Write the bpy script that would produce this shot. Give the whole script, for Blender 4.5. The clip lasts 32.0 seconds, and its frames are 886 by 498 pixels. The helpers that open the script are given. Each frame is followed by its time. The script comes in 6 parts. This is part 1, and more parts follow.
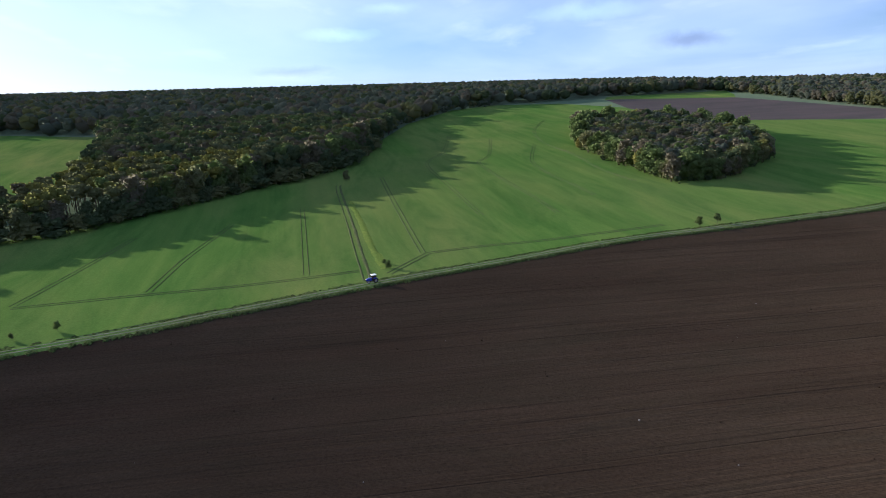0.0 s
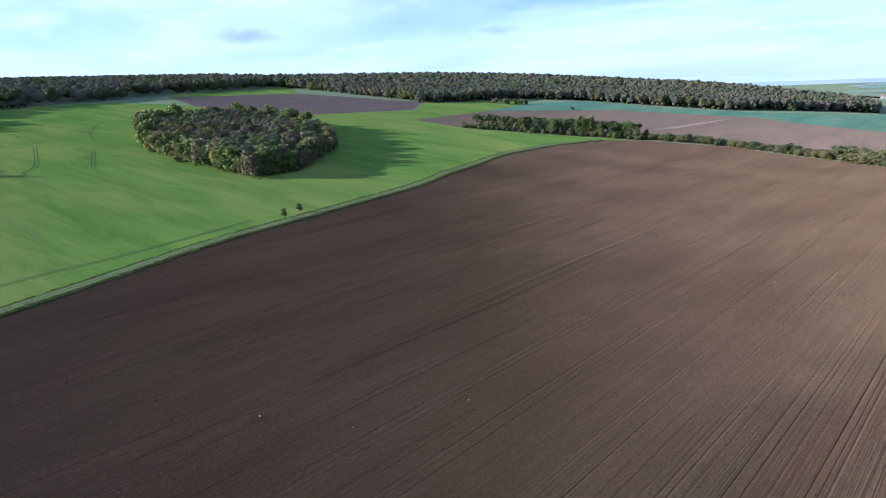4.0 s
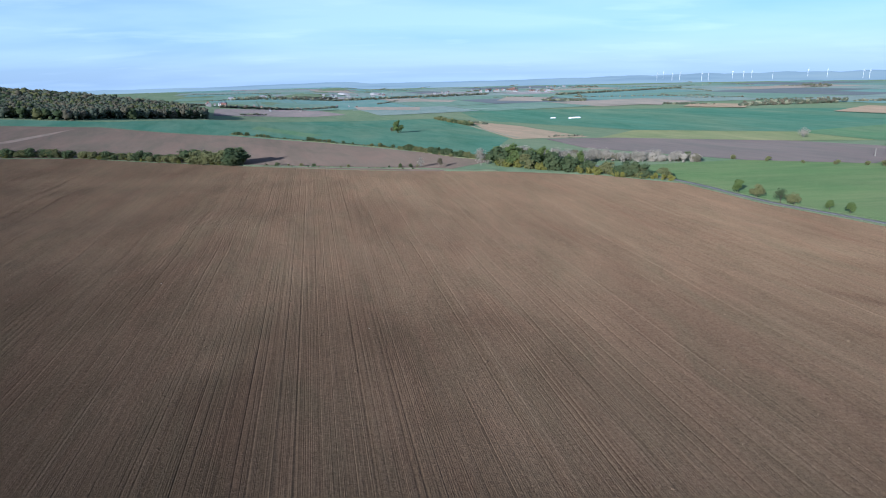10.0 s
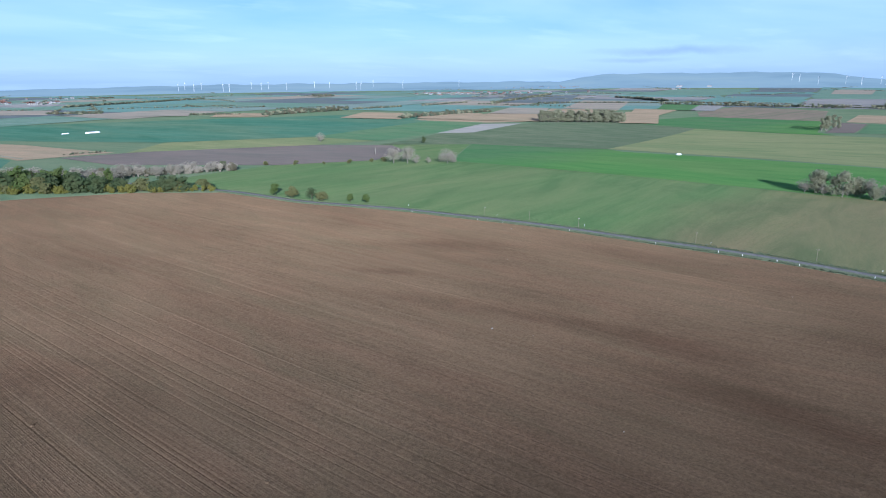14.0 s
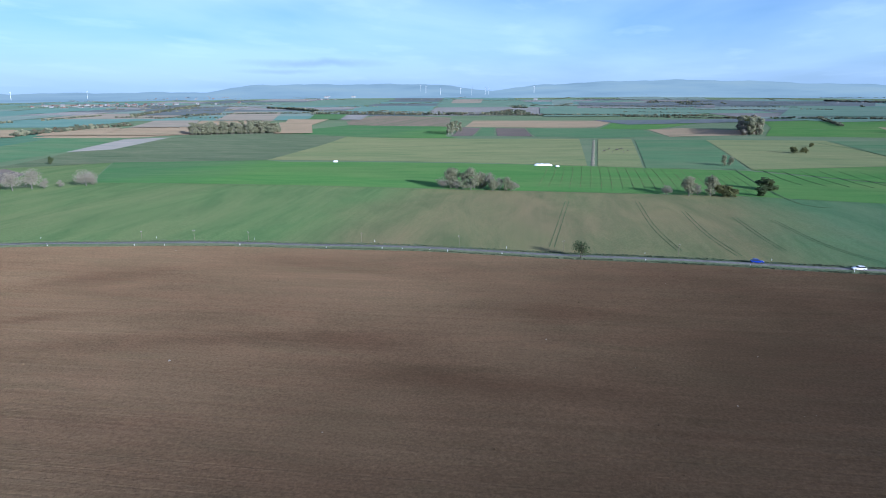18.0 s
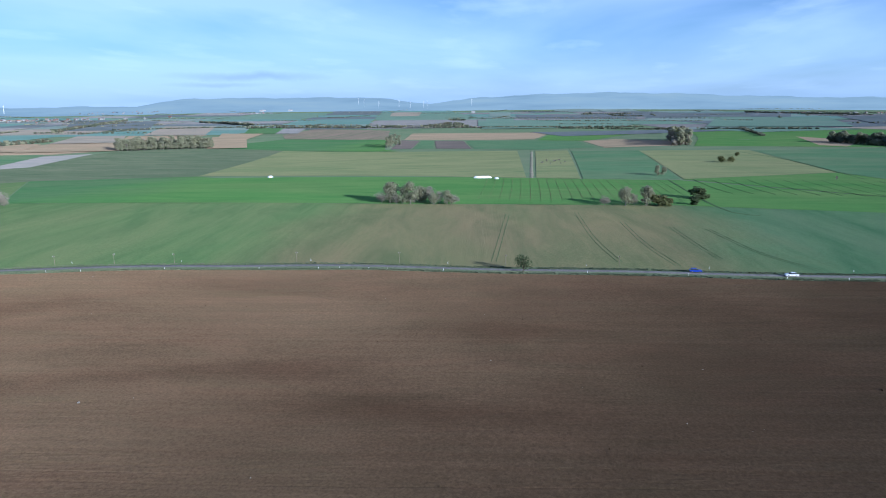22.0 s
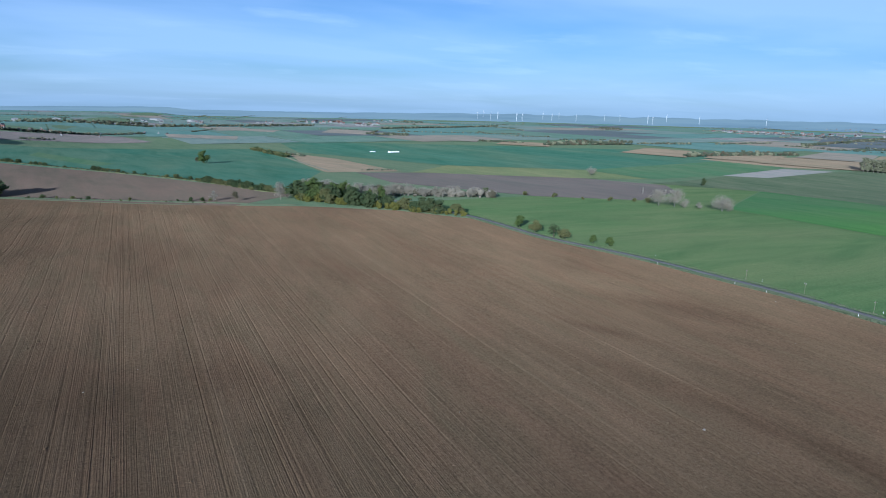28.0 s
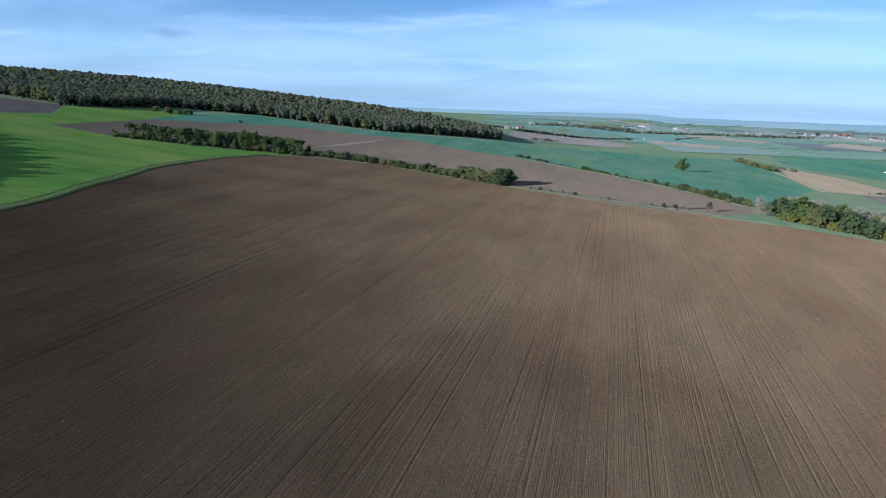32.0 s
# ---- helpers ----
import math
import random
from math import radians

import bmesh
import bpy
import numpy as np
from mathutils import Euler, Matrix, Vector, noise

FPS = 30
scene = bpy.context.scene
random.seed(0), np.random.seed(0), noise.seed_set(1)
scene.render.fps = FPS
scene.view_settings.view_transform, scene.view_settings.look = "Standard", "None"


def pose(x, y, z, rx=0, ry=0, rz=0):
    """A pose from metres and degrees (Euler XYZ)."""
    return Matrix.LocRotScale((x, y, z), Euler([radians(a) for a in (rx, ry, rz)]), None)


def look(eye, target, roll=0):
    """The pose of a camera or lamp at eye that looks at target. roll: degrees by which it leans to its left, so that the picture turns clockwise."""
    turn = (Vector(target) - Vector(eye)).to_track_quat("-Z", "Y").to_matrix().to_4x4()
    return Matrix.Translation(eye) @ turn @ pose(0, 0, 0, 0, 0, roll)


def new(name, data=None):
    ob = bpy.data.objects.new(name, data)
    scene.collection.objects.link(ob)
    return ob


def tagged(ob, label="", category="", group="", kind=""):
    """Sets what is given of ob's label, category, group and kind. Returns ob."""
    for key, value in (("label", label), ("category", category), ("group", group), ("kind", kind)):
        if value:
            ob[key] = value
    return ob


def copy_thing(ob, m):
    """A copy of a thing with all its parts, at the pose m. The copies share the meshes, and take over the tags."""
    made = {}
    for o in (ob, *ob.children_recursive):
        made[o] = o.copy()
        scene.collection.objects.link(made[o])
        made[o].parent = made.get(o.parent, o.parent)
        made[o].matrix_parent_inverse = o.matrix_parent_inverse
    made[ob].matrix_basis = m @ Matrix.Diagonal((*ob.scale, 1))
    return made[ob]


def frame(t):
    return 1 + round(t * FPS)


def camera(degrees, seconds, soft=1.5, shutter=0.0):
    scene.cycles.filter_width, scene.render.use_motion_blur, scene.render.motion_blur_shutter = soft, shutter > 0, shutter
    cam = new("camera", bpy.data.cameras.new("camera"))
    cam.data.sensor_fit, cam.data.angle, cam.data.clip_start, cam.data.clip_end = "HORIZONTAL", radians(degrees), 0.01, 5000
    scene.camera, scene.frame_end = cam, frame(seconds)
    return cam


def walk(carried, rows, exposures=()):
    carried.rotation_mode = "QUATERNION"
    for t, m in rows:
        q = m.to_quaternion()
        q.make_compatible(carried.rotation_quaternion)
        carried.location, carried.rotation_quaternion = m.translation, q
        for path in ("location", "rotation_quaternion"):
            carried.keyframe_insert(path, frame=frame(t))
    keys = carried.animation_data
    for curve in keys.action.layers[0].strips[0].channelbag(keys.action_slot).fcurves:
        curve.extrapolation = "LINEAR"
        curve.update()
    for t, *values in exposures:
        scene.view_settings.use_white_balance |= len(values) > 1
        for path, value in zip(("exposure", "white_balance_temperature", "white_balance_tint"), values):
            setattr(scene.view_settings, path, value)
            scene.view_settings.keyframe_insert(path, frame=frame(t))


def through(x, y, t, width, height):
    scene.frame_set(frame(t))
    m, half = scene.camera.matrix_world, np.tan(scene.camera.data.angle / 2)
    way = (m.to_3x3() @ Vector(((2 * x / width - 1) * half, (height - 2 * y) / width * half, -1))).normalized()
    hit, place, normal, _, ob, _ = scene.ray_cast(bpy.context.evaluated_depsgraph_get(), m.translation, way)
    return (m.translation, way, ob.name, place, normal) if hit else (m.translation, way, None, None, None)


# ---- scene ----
# ---- camera: a drone turning on the spot, about 62 m over the plough ----
cam = camera(70.76, 32.0, 1.0)
PATH = [
    (0.0, pose(2.88, 7.10, 59.97, 77.099, 1.556, -1.601)),
    (0.5, pose(2.90, 7.00, 60.05, 76.947, 1.748, -6.382)),
    (1.0, pose(2.93, 6.90, 60.14, 76.763, 1.882, -11.252)),
    (1.5, pose(2.95, 6.81, 60.22, 76.586, 1.990, -15.501)),
    (2.0, pose(2.98, 6.71, 60.30, 76.357, 2.164, -20.115)),
    (2.5, pose(3.01, 6.62, 60.38, 76.158, 2.248, -24.474)),
    (3.0, pose(3.03, 6.52, 60.46, 75.964, 2.299, -28.999)),
    (3.5, pose(3.06, 6.43, 60.55, 75.723, 2.348, -33.950)),
    (5.5, pose(1.94, 6.65, 60.24, 74.981, 2.189, -53.632)),
    (6.0, pose(1.66, 6.70, 60.16, 74.843, 2.128, -58.403)),
    (6.5, pose(1.34, 6.58, 60.38, 74.727, 2.056, -62.651)),
    (7.0, pose(1.02, 6.45, 60.61, 74.616, 1.897, -67.292)),
    (7.5, pose(0.70, 6.33, 60.83, 74.535, 1.769, -71.794)),
    (8.0, pose(0.39, 6.21, 61.05, 74.466, 1.721, -76.285)),
    (8.5, pose(0.07, 6.08, 61.28, 74.413, 1.602, -80.436)),
    (9.0, pose(-0.25, 5.96, 61.50, 74.365, 1.532, -84.741)),
    (9.5, pose(-0.56, 6.06, 61.60, 74.344, 1.440, -89.050)),
    (10.0, pose(-0.86, 6.16, 61.70, 74.321, 1.307, -93.592)),
    (10.5, pose(-1.17, 6.26, 61.81, 74.321, 1.219, -98.291)),
    (11.0, pose(-1.48, 6.36, 61.91, 74.301, 1.126, -103.502)),
    (11.5, pose(-1.79, 6.46, 62.01, 74.310, 1.023, -108.997)),
    (12.0, pose(-2.09, 6.57, 62.11, 74.324, 0.831, -114.392)),
    (12.5, pose(-2.30, 6.64, 62.08, 74.375, 0.759, -119.898)),
    (13.0, pose(-2.50, 6.71, 62.05, 74.442, 0.681, -125.127)),
    (13.5, pose(-2.71, 6.78, 62.02, 74.501, 0.603, -130.000)),
    (14.0, pose(-2.91, 6.85, 61.99, 74.570, 0.550, -134.231)),
    (14.5, pose(-3.12, 6.92, 61.96, 74.671, 0.524, -138.228)),
    (16.5, pose(-3.24, 7.53, 62.24, 74.971, 0.408, -152.936)),
    (17.0, pose(-3.27, 7.68, 62.30, 75.089, 0.364, -155.747)),
    (17.5, pose(-3.22, 7.89, 62.27, 75.196, 0.326, -159.803)),
    (18.0, pose(-3.17, 8.10, 62.23, 75.291, 0.260, -164.622)),
    (18.5, pose(-3.12, 8.30, 62.19, 75.390, 0.290, -169.301)),
    (19.0, pose(-3.07, 8.51, 62.15, 75.529, 0.311, -171.212)),
    (19.5, pose(-3.01, 7.52, 62.12, 75.642, 0.348, -171.608)),
    (20.0, pose(-2.95, 6.52, 62.10, 75.833, 0.375, -171.313)),
    (20.5, pose(-2.89, 5.53, 62.07, 75.985, 0.387, -171.013)),
    (21.0, pose(-2.83, 4.53, 62.04, 76.142, 0.437, -170.713)),
    (21.5, pose(-2.78, 3.53, 62.01, 76.276, 0.412, -170.416)),
    (22.0, pose(-2.38, 0.65, 62.03, 76.392, 0.444, -170.102)),
    (22.5, pose(-1.98, -2.24, 62.04, 76.495, 0.406, -169.800)),
    (23.0, pose(-1.58, -5.13, 62.06, 76.630, 0.438, -169.547)),
    (23.5, pose(-1.19, -8.02, 62.08, 76.750, 0.439, -169.247)),
    (24.0, pose(-0.79, -10.91, 62.09, 76.867, 0.453, -168.680)),
    (24.5, pose(-0.13, -11.98, 62.36, 77.005, 0.329, -165.506)),
    (25.0, pose(0.54, -13.05, 62.63, 77.169, 0.217, -157.414)),
    (25.5, pose(1.20, -14.12, 62.90, 77.284, -0.067, -148.865)),
    (26.0, pose(1.86, -15.19, 63.16, 77.318, -0.442, -140.801)),
    (26.5, pose(2.53, -16.26, 63.43, 77.192, -0.452, -131.809)),
    (28.5, pose(2.48, -16.33, 62.57, 77.128, -1.587, -101.498)),
    (29.0, pose(2.74, -16.11, 62.49, 77.030, -1.740, -94.499)),
    (29.5, pose(3.01, -15.89, 62.41, 76.929, -1.892, -87.776)),
    (30.0, pose(3.27, -15.67, 62.33, 76.825, -1.957, -82.183)),
    (30.5, pose(3.53, -15.45, 62.25, 76.754, -2.048, -77.434)),
    (31.0, pose(3.77, -15.29, 62.18, 76.731, -2.032, -73.774)),
    (31.5, pose(4.00, -15.14, 62.11, 76.705, -1.982, -70.229)),
    (32.0, pose(4.24, -14.98, 62.05, 76.685, -1.955, -66.680)),
]
EXPOSURES = [(0.0, 1.1, 5900, 19), (3.5, 1.58, 5600, 22), (6.0, 1.6, 5400, 20), (9.0, 1.1, 5300, 15), (13.0, 0.84, 5200, 12), (19.0, 0.88, 5150, 12), (23.0, 0.82, 5150, 11), (26.0, 0.56, 5080, 9), (28.5, 0.5, 5080, 6), (30.0, 0.58, 5120, 5), (31.0, 0.7, 5200, 6), (32.0, 0.86, 5300, 8)]
walk(cam, PATH, EXPOSURES)

# ---- sky and sun ----
SUN_BEARING, SUN_HEIGHT = 304.0, 15.5  # degrees clockwise from +y, degrees above the horizon
world = bpy.data.worlds.new("sky")
scene.world = world
world.use_nodes = True


def node(tree, kind, **values):
    n = tree.nodes.new(kind)
    for key, value in values.items():
        n.inputs[key].default_value = value
    return n


def ramp(tree, fac, *stops):
    r = tree.nodes.new("ShaderNodeValToRGB")
    while len(r.color_ramp.elements) < len(stops):
        r.color_ramp.elements.new(0.5)
    for e, (at, c) in zip(r.color_ramp.elements, stops):
        e.position, e.color = at, (c, c, c, 1) if isinstance(c, (int, float)) else (*c, 1)
    tree.links.new(fac, r.inputs[0])
    return r.outputs[0]


def mixed(tree, fac, a, b, how="MIX"):
    m = tree.nodes.new("ShaderNodeMix")
    m.data_type, m.blend_type = "RGBA", how
    for socket, value in ((m.inputs[0], fac), (m.inputs[6], a), (m.inputs[7], b)):
        if isinstance(value, bpy.types.NodeSocket):
            tree.links.new(value, socket)
        elif isinstance(value, (int, float)):
            socket.default_value = value
        else:
            socket.default_value = (*value, 1)
    return m.outputs[2]


# single clouds: bearing, height, half width, half depth in degrees, and how bright against the sky behind
CLOUDS = ((153.4, 1.9, 7.78, 0.47, 0.80), (150.7, 1.2, 4.67, 0.26, 0.86), (44.1, 4.6, 2.18, 0.52, 0.78), (22.6, 4.8, 3.11, 0.62, 0.86), (22.1, 4.8, 3.63, 0.93, 0.80), (348.7, 3.3, 4.15, 0.52, 0.84), (352.8, 6.2, 3.89, 0.62, 1.25), (357.2, 8.3, 3.11, 0.57, 1.20), (14.1, 7.5, 5.71, 0.83, 1.25), (39.3, 3.3, 10.38, 1.14, 1.12))


def lone_cloud(t, way, sky, bearing, height, wide, tall, tone):
    """One frayed cloud laid over the sky round a direction."""
    ahead = Vector((math.sin(bearing) * math.cos(height), math.cos(bearing) * math.cos(height), math.sin(height)))
    right = Vector((math.cos(bearing), -math.sin(bearing), 0.0))
    top = right.cross(ahead)
    fray = node(t, "ShaderNodeTexNoise", Scale=26.0, Detail=5, Roughness=0.6)
    t.links.new(way, fray.inputs["Vector"])
    stir = t.nodes.new("ShaderNodeVectorMath")
    stir.operation = "MULTIPLY_ADD"
    stir.inputs[1].default_value = (1.6 * tall,) * 3
    t.links.new(fray.outputs["Color"], stir.inputs[0])
    t.links.new(way, stir.inputs[2])
    spot = t.nodes.new("ShaderNodeCombineXYZ")
    for k, (axis, size) in enumerate(((right, wide), (top, tall))):
        dot = t.nodes.new("ShaderNodeVectorMath")
        dot.operation = "DOT_PRODUCT"
        dot.inputs[1].default_value = axis / size
        t.links.new(stir.outputs[0], dot.inputs[0])
        shift = t.nodes.new("ShaderNodeMath")
        shift.operation = "SUBTRACT"
        shift.inputs[1].default_value = (ahead + Vector((0.8, 0.8, 0.8)) * tall).dot(axis) / size
        t.links.new(dot.outputs["Value"], shift.inputs[0])
        t.links.new(shift.outputs[0], spot.inputs[k])
    behind = t.nodes.new("ShaderNodeVectorMath")
    behind.operation = "DOT_PRODUCT"
    behind.inputs[1].default_value = ahead
    t.links.new(way, behind.inputs[0])
    far = t.nodes.new("ShaderNodeVectorMath")
    far.operation = "LENGTH"
    t.links.new(spot.outputs[0], far.inputs[0])
    cover = mixed(t, 1.0, ramp(t, far.outputs["Value"], (0.2, 1.0), (1.0, 0.0)), ramp(t, behind.outputs["Value"], (0.5, 0.0), (0.6, 1.0)), "MULTIPLY")
    return mixed(t, cover, sky, mixed(t, 1.0, sky, (tone, tone, tone ** 0.8), "MULTIPLY"))


def build_sky():
    t = world.node_tree
    t.nodes.clear()
    sky = t.nodes.new("ShaderNodeTexSky")
    sky.sky_type, sky.sun_disc = "NISHITA", False
    sky.sun_elevation, sky.sun_rotation = radians(SUN_HEIGHT), radians(SUN_BEARING)
    sky.air_density, sky.dust_density, sky.ozone_density = 1.0, 0.5, 3.0
    co = t.nodes.new("ShaderNodeTexCoord")
    sep = t.nodes.new("ShaderNodeSeparateXYZ")
    t.links.new(co.outputs["Generated"], sep.inputs[0])
    # cloud sheet: the way of sight met with a flat layer overhead
    up = t.nodes.new("ShaderNodeMath")
    up.operation = "ADD"
    up.inputs[1].default_value = 0.10
    t.links.new(sep.outputs[2], up.inputs[0])
    flat = t.nodes.new("ShaderNodeCombineXYZ")
    for k in (0, 1):
        d = t.nodes.new("ShaderNodeMath")
        d.operation = "DIVIDE"
        t.links.new(sep.outputs[k], d.inputs[0])
        t.links.new(up.outputs[0], d.inputs[1])
        t.links.new(d.outputs[0], flat.inputs[k])
    m = node(t, "ShaderNodeMapping", Rotation=(0, 0, radians(35)), Scale=(0.62, 0.40, 1))
    t.links.new(flat.outputs[0], m.inputs[0])
    big = node(t, "ShaderNodeTexNoise", Scale=0.8, Detail=5, Roughness=0.48, Distortion=0.3)
    t.links.new(m.outputs[0], big.inputs["Vector"])
    veil = ramp(t, big.outputs[0], (0.36, 0.0), (0.60, 0.92))
    fine = node(t, "ShaderNodeTexNoise", Scale=2.0, Detail=6, Roughness=0.52, Distortion=0.2)
    t.links.new(m.outputs[0], fine.inputs["Vector"])
    puff = ramp(t, fine.outputs[0], (0.56, 0.0), (0.74, 0.55))
    # the cloud sheet thins a little overhead
    low = ramp(t, sep.outputs[2], (0.22, 1.0), (0.60, 0.85))
    veil = mixed(t, 1.0, veil, low, "MULTIPLY")
    puff = mixed(t, 1.0, puff, low, "MULTIPLY")
    tinted = mixed(t, 1.0, sky.outputs[0], SKY_TINT, "MULTIPLY")
    glow = mixed(t, 1.0, tinted, (0.5, 0.5, 0.5), "MULTIPLY")
    first = mixed(t, veil, tinted, mixed(t, 1.0, glow, CLOUD, "ADD"))
    first = mixed(t, puff, first, mixed(t, 1.0, glow, CLOUD_BRIGHT, "ADD"))
    both = mixed(t, ramp(t, sep.outputs[2], (0.0, 0.8), (0.05, 0.55), (0.18, 0.0)), first, mixed(t, 1.0, glow, HORIZON, "ADD"))
    for bearing, height, wide, tall, tone in CLOUDS:
        both = lone_cloud(t, co.outputs["Generated"], both, radians(bearing), radians(height), radians(wide), radians(tall), tone)
    out = t.nodes.new("ShaderNodeOutputWorld")
    bg = node(t, "ShaderNodeBackground", Strength=SKY_STRENGTH)
    t.links.new(both, bg.inputs[0])
    t.links.new(bg.outputs[0], out.inputs[0])


SKY_STRENGTH = 0.056
SKY_TINT, CLOUD, CLOUD_BRIGHT, HORIZON = (0.84, 0.98, 1.27), (4.6, 5.3, 6.9), (7.0, 7.5, 8.3), (3.1, 4.6, 6.6)
build_sky()
sun = new("sun", bpy.data.lights.new("sun", "SUN"))
sun.data.energy, sun.data.angle, sun.data.color = 4.7, radians(0.6), (1.0, 0.93, 0.84)
_b, _e = radians(SUN_BEARING), radians(SUN_HEIGHT)
SUN_WAY = Vector((math.sin(_b) * math.cos(_e), math.cos(_b) * math.cos(_e), math.sin(_e)))
sun.matrix_world = look(SUN_WAY * 300, (0, 0, 0))


# ---- materials ----
def material(name):
    m = bpy.data.materials.new(name)
    m.use_nodes = True
    m.node_tree.nodes.clear()
    return m, m.node_tree


def surface(t, shader):
    out = t.nodes.new("ShaderNodeOutputMaterial")
    t.links.new(shader, out.inputs[0])


def field_material(name, base, other, patch=(), rows=82.0, pitch=3.0, row_mix=0.5, row_stretch=0.02, patch_size=90.0, grain=0.35, bump=0.3, soil=False, mottle=0.16):
    """A field: two tones in rows along a bearing, patches of a third tone, fine grain and relief."""
    m, t = material(name)
    geo = t.nodes.new("ShaderNodeNewGeometry")
    turn = node(t, "ShaderNodeMapping", Rotation=(0, 0, radians(rows - 90)))
    t.links.new(geo.outputs["Position"], turn.inputs[0])
    along = node(t, "ShaderNodeMapping", Scale=(row_stretch / pitch, 1.0 / pitch, 0.0))
    t.links.new(turn.outputs[0], along.inputs[0])
    streak = node(t, "ShaderNodeTexNoise", Scale=1.0, Detail=4, Roughness=0.65)
    t.links.new(along.outputs[0], streak.inputs["Vector"])
    wide = node(t, "ShaderNodeMapping", Scale=(0.35 / patch_size, 1.0 / patch_size, 0.0))
    t.links.new(turn.outputs[0], wide.inputs[0])
    spots = node(t, "ShaderNodeTexNoise", Scale=1.0, Detail=5, Roughness=0.6, Distortion=0.4)
    t.links.new(wide.outputs[0], spots.inputs["Vector"])
    fine = node(t, "ShaderNodeTexNoise", Scale=1.6, Detail=5, Roughness=0.75)
    t.links.new(geo.outputs["Position"], fine.inputs["Vector"])
    rowed = ramp(t, streak.outputs[0], (0.32, 0.0), (0.68, row_mix))
    colour = mixed(t, rowed, base, other)
    colour = mixed(t, ramp(t, spots.outputs[0], (0.40, 0.0), (0.68, 0.62)), colour, patch or other)
    # uneven growth: blotches a few strides wide, drawn out along the rows, and broad faint bands
    blot = node(t, "ShaderNodeMapping", Scale=(0.9 / patch_size, 3.4 / patch_size, 0.0))
    t.links.new(turn.outputs[0], blot.inputs[0])
    growth = node(t, "ShaderNodeTexNoise", Scale=1.0, Detail=6, Roughness=0.68, Distortion=0.8)
    t.links.new(blot.outputs[0], growth.inputs["Vector"])
    thin, lush = (1 + 1.1 * mottle, 1 + 0.55 * mottle, 1 + 0.6 * mottle), (1 - 1.3 * mottle, 1 - 0.75 * mottle, 1 - 0.9 * mottle)
    colour = mixed(t, 1.0, colour, ramp(t, growth.outputs[0], (0.30, lush), (0.50, (1.0, 1.0, 1.0)), (0.70, thin)), "MULTIPLY")
    lo, hi = 1 - grain, 1 + grain
    colour = mixed(t, 1.0, colour, ramp(t, fine.outputs[0], (0.28, lo), (0.72, hi)), "MULTIPLY")
    b = node(t, "ShaderNodeBump", Strength=bump, Distance=0.5)
    add = t.nodes.new("ShaderNodeMath")
    add.operation = "ADD"
    t.links.new(streak.outputs[0], add.inputs[0])
    t.links.new(fine.outputs[0], add.inputs[1])
    t.links.new(add.outputs[0], b.inputs["Height"])
    if soil:
        d = node(t, "ShaderNodeBsdfDiffuse", Roughness=1.0)
    else:
        d = node(t, "ShaderNodeBsdfDiffuse", Roughness=0.25)
    t.links.new(colour, d.inputs[0])
    t.links.new(b.outputs[0], d.inputs["Normal"])
    surface(t, d.outputs[0])
    return m


def toned(m, at, wide, west, way=(1.0, 0.0, 0.0)):
    """Gives what lies west of a wavering line across a field another tone: shading painted on soil, or a thinner crop.
    """
    t = m.node_tree
    d = next(n for n in t.nodes if n.type == "BSDF_DIFFUSE")
    was = d.inputs[0].links[0].from_socket
    geo = t.nodes.new("ShaderNodeNewGeometry")
    dot = t.nodes.new("ShaderNodeVectorMath")
    dot.operation = "DOT_PRODUCT"
    dot.inputs[1].default_value = way
    t.links.new(geo.outputs["Position"], dot.inputs[0])
    n = node(t, "ShaderNodeTexNoise", Scale=0.016, Detail=5, Roughness=0.55)
    t.links.new(geo.outputs["Position"], n.inputs["Vector"])
    shift = t.nodes.new("ShaderNodeMath")
    shift.operation = "MULTIPLY_ADD"
    shift.inputs[1].default_value = 2.4 * wide
    t.links.new(n.outputs[0], shift.inputs[0])
    t.links.new(dot.outputs["Value"], shift.inputs[2])
    span = t.nodes.new("ShaderNodeMapRange")
    span.inputs[1].default_value, span.inputs[2].default_value = at + 0.2 * wide, at + 2.2 * wide
    t.links.new(shift.outputs[0], span.inputs[0])
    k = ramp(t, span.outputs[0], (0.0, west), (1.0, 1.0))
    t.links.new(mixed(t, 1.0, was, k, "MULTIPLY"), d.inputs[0])


